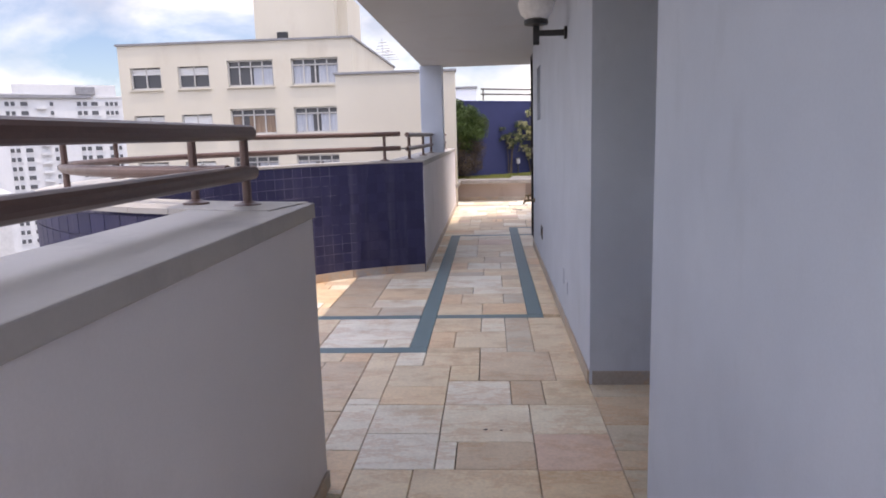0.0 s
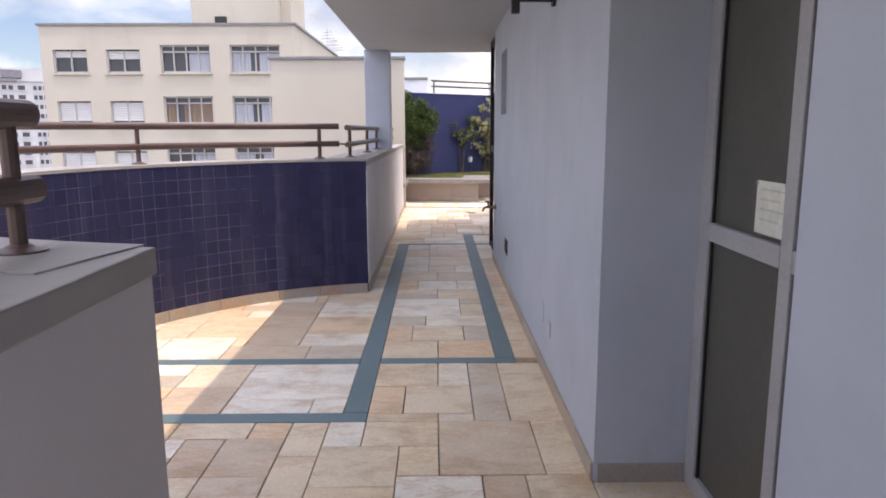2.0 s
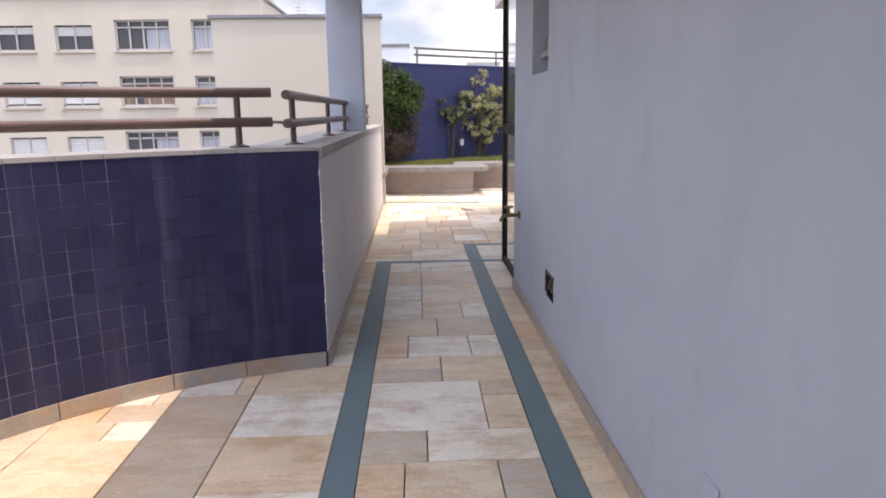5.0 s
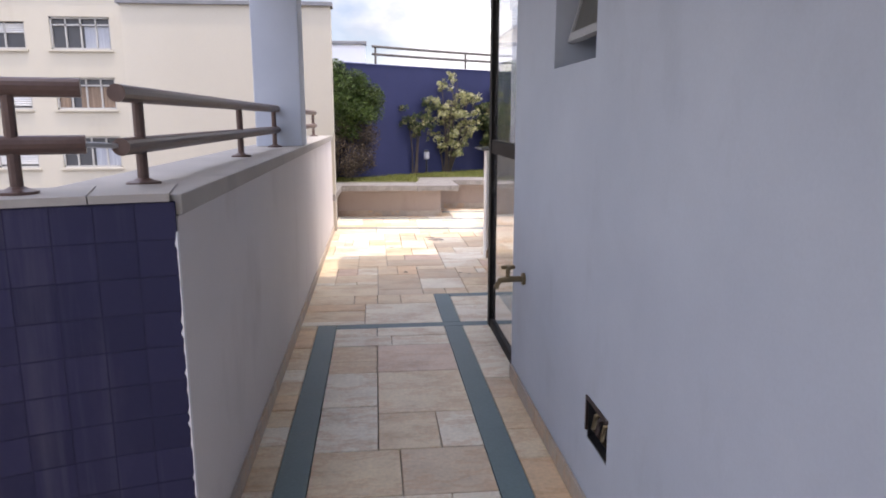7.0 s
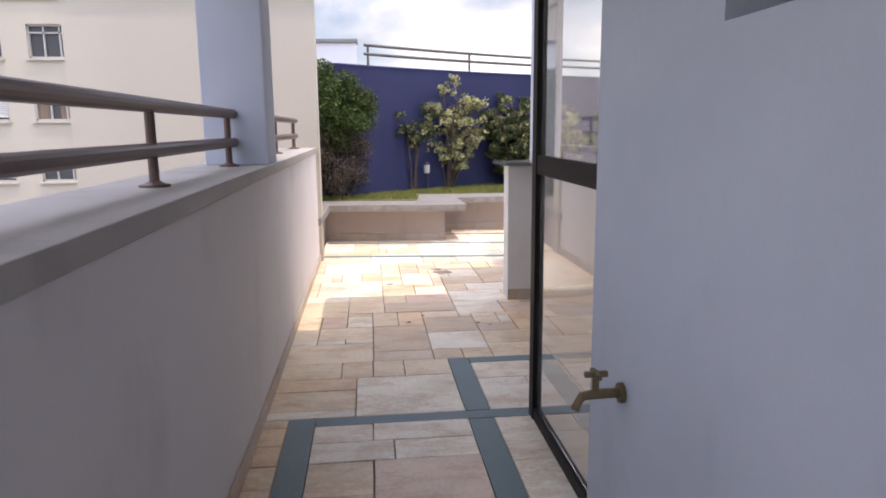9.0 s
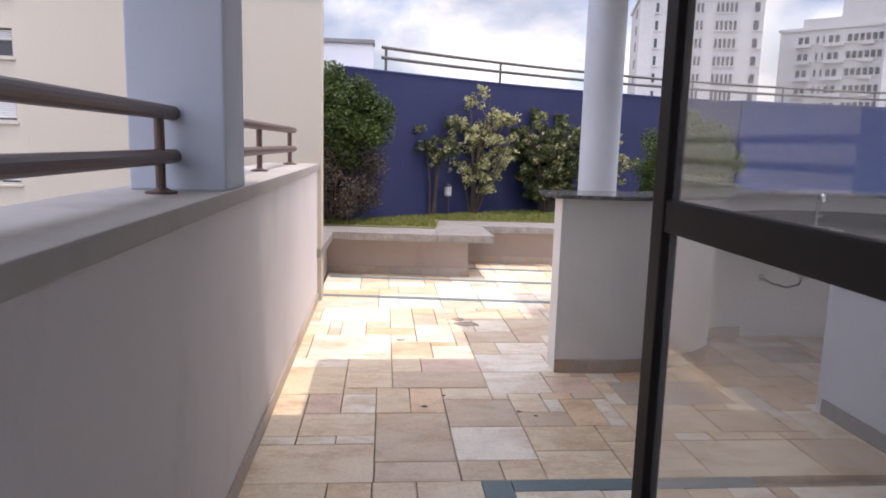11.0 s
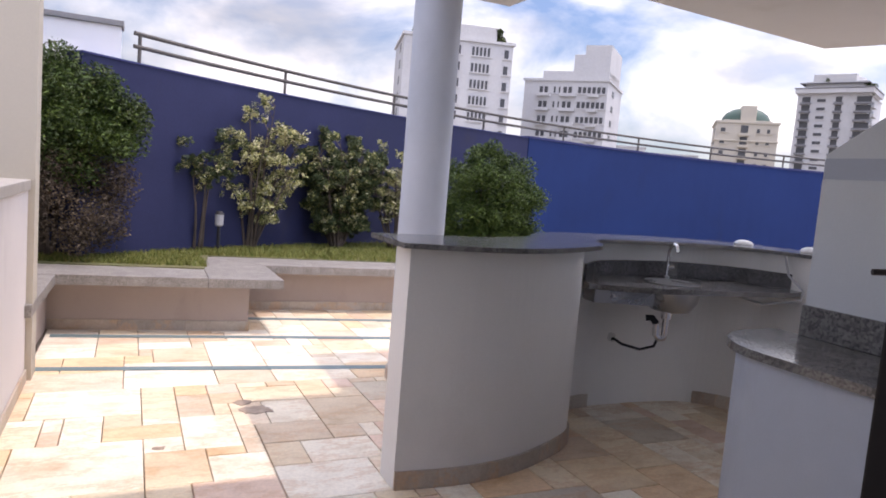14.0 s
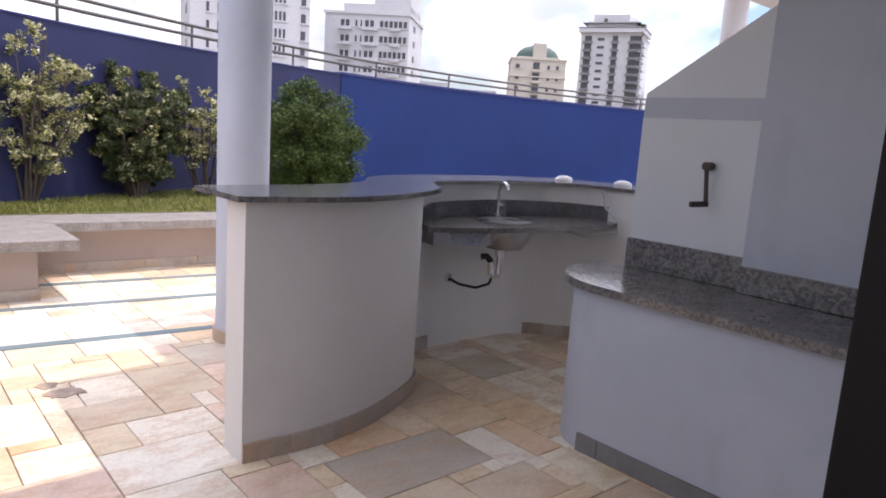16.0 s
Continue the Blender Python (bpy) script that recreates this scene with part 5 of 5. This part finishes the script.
prism(bm, [(-wt_b * 0.30, 3.0), (wt_b * 0.30, 3.0), (wt_b * 0.38, 7.0), (wt_b * 0.30, 12.0), (-wt_b * 0.30, 12.0), (-wt_b * 0.38, 7.0)], ht_b + 4.0, ht_b + 6.6, 0.3)
part("penthouse", bm, M_TOWER, bt)
leaves("roof_plants", M_LEAF_DARK, bt, [((wt_b * 0.52, 1.0, ht_b + 1.6), 1.3), ((wt_b * 0.50, 2.6, ht_b + 1.0), 1.2), ((-wt_b * 0.14, 1.6, ht_b + 4.8), 0.9), ((-wt_b * 0.05, 1.4, ht_b + 4.7), 0.8)], 900, 0.34, 77, "green plants on the roof terrace")
O1 = (0.03, -4.3, 1.46)
far_building("slab_block", "wide pale apartment slab with many small dark windows", -44, -28.4, 225, 3.5, M_TOWER, ((0.06, 0.30, 9), (0.34, 0.46, 5), (0.515, 0.56, 2), (0.575, 0.615, 1), (0.69, 0.71, 1), (0.80, 0.85, 2), (0.86, 0.90, 1), (0.92, 0.98, 3)), skew=0, steps=((0.55, 0.97, 3.6),), origin=O1, rows_n=16, pitch=2.55, win_h=1.15, balconies=((0.635, 0.675),), slabs=((0.3, 0.86, -0.2, 0.75, 0.8, True), (0.3, 0.62, 0.8, 1.2, 0.3, False), (0.80, 0.88, 0.8, 3.0, 0.9, True)), gap=0.7)
far_building("low_house", "low white house with plain walls among the towers", -47, -36.5, 62, -3.6, M_TOWER, ((0.3, 0.9, 4),), origin=O1, rows_n=3)
for a0, a1, d, el in ((4.5, 7.2, 210, 3.9), (37.2, 40.6, 260, 4.0), (41.2, 44.6, 300, 3.6), (56.8, 60.5, 280, 4.2), (12.0, 15.5, 300, 3.2), (-27.5, -24.5, 240, 2.8)):
    far_building("distant_block", "pale distant apartment block on the skyline", a0, a1, d, el, M_TOWER, ((0.1, 0.45, 3), (0.55, 0.9, 3)), rows_n=5, side=False)

# ---- pieces of walls and floor ----
def cached(store, key, make):
    if key not in store:
        store[key] = make()
    return store[key]


def piece(name, me, parent, m):
    ob = new(name, me)
    ob.parent = parent
    ob.matrix_basis = m
    return ob


# small navy tiles on the round bay
STEP = math.degrees(0.1018 / R_IN)
ROWS, Z0 = 11, 0.072
me_tile = bpy.data.meshes.new("tile")
bm = BM()
box(bm, -0.0488, -0.0035, -0.0488, 0.0488, 0.0035, 0.0488)
bm.to_mesh(me_tile)
bm.free()
me_tile.materials.append(M_TILE)
rest = BM()
rngt = random.Random(3)
ncol = int((A_NEAR - A_FAR) / STEP)
for c in range(ncol):
    a = radians(A_FAR + (c + 0.5) * STEP)
    for r in range(ROWS):
        z = Z0 + 0.05 + r * 0.1018
        m = pose(CX + R_IN * math.cos(a), CY + R_IN * math.sin(a), z, rngt.uniform(-0.5, 0.5), 0, math.degrees(a) + 90 + rngt.uniform(-0.4, 0.4))
        if c < 27:
            piece("tile", me_tile, bay, m)
        else:
            bmesh.ops.create_cube(rest, size=1, matrix=m @ Matrix.Diagonal((0.0984, 0.007, 0.0984, 1)))
for c in range(int(66 / STEP)):
    a = radians(A_NEAR - 66 + (c + 0.5) * STEP)
    for r in range(14):
        m = pose(CX + (R_OUT + 0.001) * math.cos(a), CY + (R_OUT + 0.001) * math.sin(a), 1.13 - r * 0.1018, 0, 0, math.degrees(a) + 90)
        bmesh.ops.create_cube(rest, size=1, matrix=m @ Matrix.Diagonal((0.109, 0.007, 0.0984, 1)))
o = part("tile_rest", rest, M_TILE_REST, bay)
tagged(o, kind="stuff")

# stone skirting
def skirting(parent, pieces):
    for x0, y0, x1, y1, h in pieces:
        bm = BM()
        part("skirting_stone", box(bm, x0, y0, 0.0, x1, y1, h, 0.002), M_SKIRT, parent)


rngs = random.Random(8)
y, run = -0.42, []
while y < 4.62:
    y1 = min(y + rngs.uniform(0.28, 0.55), 4.65)
    run.append((WALL_X - 0.013, y, WALL_X - 0.001, y1 - 0.004, 0.082))
    y = y1
run += [(0.60, -0.438, 0.96, -0.426, 0.082)]
skirting(wall_east, run)
y, run = 3.05, []
while y < 9.78:
    y1 = min(y + rngs.uniform(0.3, 0.55), 9.84)
    run.append((-0.6885, y, -0.676, y1 - 0.004, 0.075))
    y = y1
skirting(parapet_far, run)
y, run = -4.6, []
while y < -1.66:
    y1 = min(y + rngs.uniform(0.3, 0.55), -1.625)
    run.append((-0.6885, y, -0.676, y1 - 0.004, 0.075))
    y = y1
skirting(parapet_near, run)
a = A_FAR + 0.3
while a < A_NEAR - 4:
    a1 = min(a + rngs.uniform(8, 13), A_NEAR)
    bm = BM()
    arc_wall(bm, CX, CY, R_IN - 0.015, R_IN + 0.006, a, a1 - 0.12, 0.0, 0.086, 5)
    part("skirting_stone", bm, M_SKIRT, bay)
    a = a1

# stone pavers laid as random ashlar
# sizes in half modules of 93 mm
SIZES = ((4, 4), (6, 4), (4, 2), (2, 4), (6, 6), (3, 4), (4, 3), (2, 2), (3, 3), (2, 3), (3, 2))
WEIGHT = (8, 4, 3, 4, 1.5, 2.5, 3, 1.5, 1.5, 1, 1)
LETTER = {"t": "tan", "c": "cream", "o": "orange", "b": "brown", "r": "rose", "g": "grey", "d": "slate"}


def ashlar(x0, y0, x1, y1, seed, cell=0.093, plan=(), mix="ttccbrog"):
    """Rectangles of whole cells that fill a field with no gap: the slabs of the plan first, the rest at random."""
    r = random.Random(seed)
    nx, ny = max(1, round((x1 - x0) / cell)), max(1, round((y1 - y0) / cell))
    dx, dy = (x1 - x0) / nx, (y1 - y0) / ny
    used = [[False] * nx for _ in range(ny)]

    def free(i, j, w, h):
        return i + w <= nx and j + h <= ny and not any(used[j + b][i + a] for a in range(w) for b in range(h))

    def lay(i, j, w, h, tone):
        for a in range(w):
            for b in range(h):
                used[j + b][i + a] = True
        return x0 + i * dx, y0 + j * dy, x0 + (i + w) * dx, y0 + (j + h) * dy, tone

    for i, j, w, h, tone in plan:
        if free(i, j, w, h):
            yield lay(i, j, w, h, tone)
    for j in range(ny):
        for i in range(nx):
            if used[j][i]:
                continue
            order = sorted(SIZES, key=lambda s: -r.random() ** (1 / WEIGHT[SIZES.index(s)]))
            for w, h in order + [(2, 1), (1, 2), (1, 1)]:
                if not free(i, j, w, h):
                    continue
                if i + w == nx - 1 and not used[j][nx - 1] and w > 1:
                    continue
                yield lay(i, j, w, h, r.choice(mix))
                break


def clip_circle(poly, r):
    """The part of a convex outline inside the bay."""
    for k in range(40):
        an = math.tau * k / 40
        nx, ny = math.cos(an), math.sin(an)
        out = []
        for i, p in enumerate(poly):
            q = poly[(i + 1) % len(poly)]
            dp, dq = (p[0] - CX) * nx + (p[1] - CY) * ny - r, (q[0] - CX) * nx + (q[1] - CY) * ny - r
            if dp <= 0:
                out.append(p)
            if dp * dq < 0:
                u = dp / (dp - dq)
                out.append((p[0] + (q[0] - p[0]) * u, p[1] + (q[1] - p[1]) * u))
        poly = out
        if len(poly) < 3:
            return []
    return poly


def paver(bm, poly, dz=0.0):
    """One slab with a worn edge, around its own middle."""
    cx, cy = sum(p[0] for p in poly) / len(poly), sum(p[1] for p in poly) / len(poly)
    def ring(d, z):
        out = []
        for x, y in poly:
            v = Vector((x - cx, y - cy))
            s = max(0.1, 1 - d / max(v.length, 0.02))
            out.append(bm.verts.new((cx + v.x * s, cy + v.y * s, z + dz)))
        return out
    lo, mid, hi = ring(0.0, -0.03), ring(0.0, -0.0025), ring(0.004, 0.0)
    n = len(poly)
    for a, b in ((lo, mid), (mid, hi)):
        for i in range(n):
            bm.faces.new((a[i], a[(i + 1) % n], b[(i + 1) % n], b[i]))
    bm.faces.new(hi)


# slabs that set the look of each stretch: column, row, width, depth in half modules, and tone
WALK_SOUTH = ((0, 0, 4, 4, "t"), (4, 0, 4, 4, "o"), (0, 4, 2, 4, "o"), (2, 4, 4, 4, "t"), (6, 4, 2, 4, "g"), (0, 8, 3, 3, "g"), (3, 8, 5, 3, "c"), (0, 11, 6, 6, "c"), (6, 11, 2, 4, "t"),
              (6, 15, 2, 2, "b"), (0, 17, 4, 2, "g"), (0, 19, 4, 2, "t"), (4, 17, 4, 4, "t"))
WALK_NORTH = ((0, 21, 2, 4, "o"), (2, 21, 4, 4, "c"), (6, 21, 2, 4, "c"), (0, 25, 4, 4, "t"), (4, 25, 4, 4, "b"), (0, 29, 3, 5, "c"), (0, 34, 3, 5, "c"), (3, 29, 3, 4, "t"), (6, 29, 2, 4, "c"),
              (3, 33, 5, 6, "t"), (0, 39, 3, 2, "t"), (0, 41, 3, 3, "t"), (3, 39, 5, 5, "r"), (0, 44, 4, 2, "c"), (4, 44, 4, 2, "c"), (0, 46, 3, 2, "c"), (3, 46, 5, 2, "c"))
CROSSING = ((0, 5, 4, 4, "t"), (4, 5, 2, 4, "c"), (6, 0, 2, 9, "g"), (8, 7, 3, 2, "t"), (8, 0, 3, 7, "t"), (0, 1, 2, 4, "o"), (2, 1, 4, 4, "t"), (4, 0, 2, 1, "c"), (0, 0, 4, 1, "t"))
ENTRY_FAR = ((2, 18, 2, 3, "c"), (0, 17, 2, 4, "t"), (4, 18, 4, 3, "t"), (8, 15, 5, 6, "b"), (13, 15, 2, 6, "t"), (2, 14, 4, 4, "t"), (6, 15, 2, 3, "t"), (6, 11, 4, 4, "c"), (10, 11, 2, 4, "b"),
             (12, 11, 3, 4, "t"), (2, 11, 4, 3, "o"), (0, 11, 2, 1, "c"), (0, 12, 2, 5, "t"))
ENTRY_NEAR = ((2, 7, 4, 4, "c"), (6, 6, 5, 5, "c"), (11, 7, 4, 4, "c"), (2, 3, 4, 4, "c"), (6, 3, 1, 3, "c"), (7, 3, 4, 3, "b"), (11, 3, 4, 4, "r"), (5, 0, 6, 3, "t"), (11, 0, 4, 3, "t"),
              (2, 0, 3, 3, "t"), (0, 5, 2, 6, "c"), (0, 1, 2, 4, "o"))
BEFORE_PATIO = ((0, 0, 5, 1, "c"), (0, 1, 5, 3, "t"), (5, 0, 6, 6, "c"), (0, 4, 5, 2, "o"), (0, 6, 4, 3, "t"), (4, 6, 2, 3, "o"), (6, 6, 2, 3, "t"), (8, 6, 3, 3, "t"))
PATIO_SOUTH = ((0, 5, 2, 6, "t"), (4, 15, 3, 3, "t"), (7, 15, 2, 3, "t"), (9, 15, 4, 3, "r"), (0, 11, 4, 5, "t"), (4, 12, 3, 3, "t"), (7, 12, 6, 3, "b"), (13, 11, 4, 4, "c"), (2, 8, 2, 3, "r"),
               (4, 8, 2, 3, "c"), (6, 8, 2, 4, "t"), (8, 8, 2, 4, "o"), (10, 6, 4, 4, "b"), (10, 10, 3, 2, "t"), (14, 8, 2, 3, "t"), (2, 5, 4, 3, "t"), (6, 2, 4, 6, "b"), (10, 2, 4, 4, "c"), (17, 11, 3, 3, "r"))
PATIO_NORTH = ((1, 18, 6, 6, "c"), (7, 18, 3, 4, "t"), (10, 18, 3, 3, "c"), (9, 22, 3, 5, "c"), (5, 24, 4, 2, "o"), (3, 24, 2, 4, "c"), (1, 28, 6, 5, "c"), (7, 27, 2, 6, "t"), (13, 15, 5, 4, "c"),
               (15, 19, 4, 3, "c"), (13, 19, 2, 3, "t"), (13, 22, 4, 3, "b"), (14, 25, 3, 4, "c"), (17, 24, 4, 5, "b"), (13, 29, 4, 3, "t"))
BAY_MIDDLE = ((16, 2, 7, 6, "c"), (16, 0, 5, 2, "c"), (21, 0, 2, 2, "c"), (12, 4, 4, 4, "t"), (12, 0, 4, 4, "b"), (8, 4, 4, 2, "g"), (8, 6, 4, 2, "c"), (8, 0, 4, 4, "o"), (5, 4, 3, 4, "c"), (5, 0, 3, 4, "t"))
BAY_NORTH = ((19, 0, 4, 3, "g"), (13, 0, 6, 3, "b"), (8, 0, 5, 5, "c"), (3, 0, 5, 5, "c"), (18, 3, 5, 3, "c"), (14, 3, 4, 8, "b"), (18, 6, 5, 5, "o"), (9, 5, 5, 6, "o"), (6, 5, 3, 4, "t"),
             (18, 11, 5, 5, "c"), (18, 16, 5, 4, "t"), (14, 11, 4, 5, "b"))
BAR_FLOOR = ((21, 9, 7, 4, "d"), (28, 8, 2, 4, "c"), (28, 12, 4, 4, "t"), (32, 10, 3, 4, "o"), (35, 9, 5, 4, "c"), (30, 8, 2, 4, "o"), (20, 5, 5, 4, "t"), (25, 5, 4, 3, "b"))
# field: x0, y0, x1, y1, plan, tones of the other slabs
FIELDS = (
    (-0.434, 1.171, 0.311, 5.639, WALK_SOUTH + WALK_NORTH, "tc"), (0.436, 1.171, 0.64, 4.66, (), "ttbo"), (0.436, 4.66, 0.64, 5.639, ((0, 0, 2, 6, "c"), (0, 6, 2, 5, "c")), "c"),
    (-0.70, 3.02, -0.561, 5.732, (), "tttoc"), (-2.70, 1.171, -0.561, 3.02, BAY_NORTH, "ttocb"), (-2.70, 0.301, -0.561, 1.069, BAY_MIDDLE, "ttoc"),
    (-0.434, 0.189, 0.583, 1.069, CROSSING, "t"), (-0.80, -1.75, 0.583, 0.189, ENTRY_FAR + ENTRY_NEAR, "t"), (-2.70, -1.75, -0.80, 0.189, (), "ttcob"),
    (0.583, -1.84, 0.985, -0.43, (), "gb"), (-0.70, 5.732, 0.311, 6.532, BEFORE_PATIO, "t"), (0.436, 5.732, 2.35, 6.439, ((0, 0, 3, 5, "c"), (3, 0, 3, 5, "c"), (0, 5, 4, 3, "c")), "ttcb"),
    # patio and bar field leans cream, pale colour in place of missing light
    (0.64, 4.70, 2.35, 5.639, (), "ttcb"), (-0.70, 6.532, 3.95, 9.6, PATIO_SOUTH + PATIO_NORTH + BAR_FLOOR, "ccttob"), (-0.72, -6.0, 0.583, -1.75, (), "ttcb"), (-0.70, 9.6, 4.2, 12.0, (), "cctto"))
GAP = 0.0026
store = {}
rest = BM()
rngp = random.Random(21)
count = 0
for f, (x0, y0, x1, y1, plan, mix) in enumerate(FIELDS):
    for a, b, c, d, letter in ashlar(x0, y0, x1, y1, 40 + f, 0.093, plan, mix):
        a, b, c, d = a + GAP, b + GAP, c - GAP, d - GAP
        mx, my = (a + c) / 2, (b + d) / 2
        poly = [(a, b), (c, b), (c, d), (a, d)]
        whole = True
        if mx < -0.7:
            poly = clip_circle(poly, R_IN + 0.06)
            if len(poly) < 3:
                continue
            whole = len(poly) == 4 and abs(poly[0][0] - a) < 1e-6
        lift = rngp.uniform(-0.0015, 0.0015)
        if count >= 340 or my > 9.4 or mx > 3.0:
            paver(rest, poly, lift)
            continue
        count += 1
        mat = M_STONES[LETTER[letter]]

        def make(outline=tuple((x - mx, y - my) for x, y in poly), mat=mat):
            me = bpy.data.meshes.new("paver")
            bmp = BM()
            paver(bmp, outline)
            bmp.to_mesh(me)
            bmp.free()
            me.materials.append(mat)
            return me

        key = (round(c - a, 3), round(d - b, 3), mat.name) if whole else (round(mx, 4), round(my, 4))
        piece("paver", cached(store, key, make), floor, pose(mx, my, lift, 0, 0, rngp.uniform(-0.25, 0.25) if whole else 0))
o = part("paver_rest", rest, M_STONE_REST, floor)
tagged(o, kind="stuff")
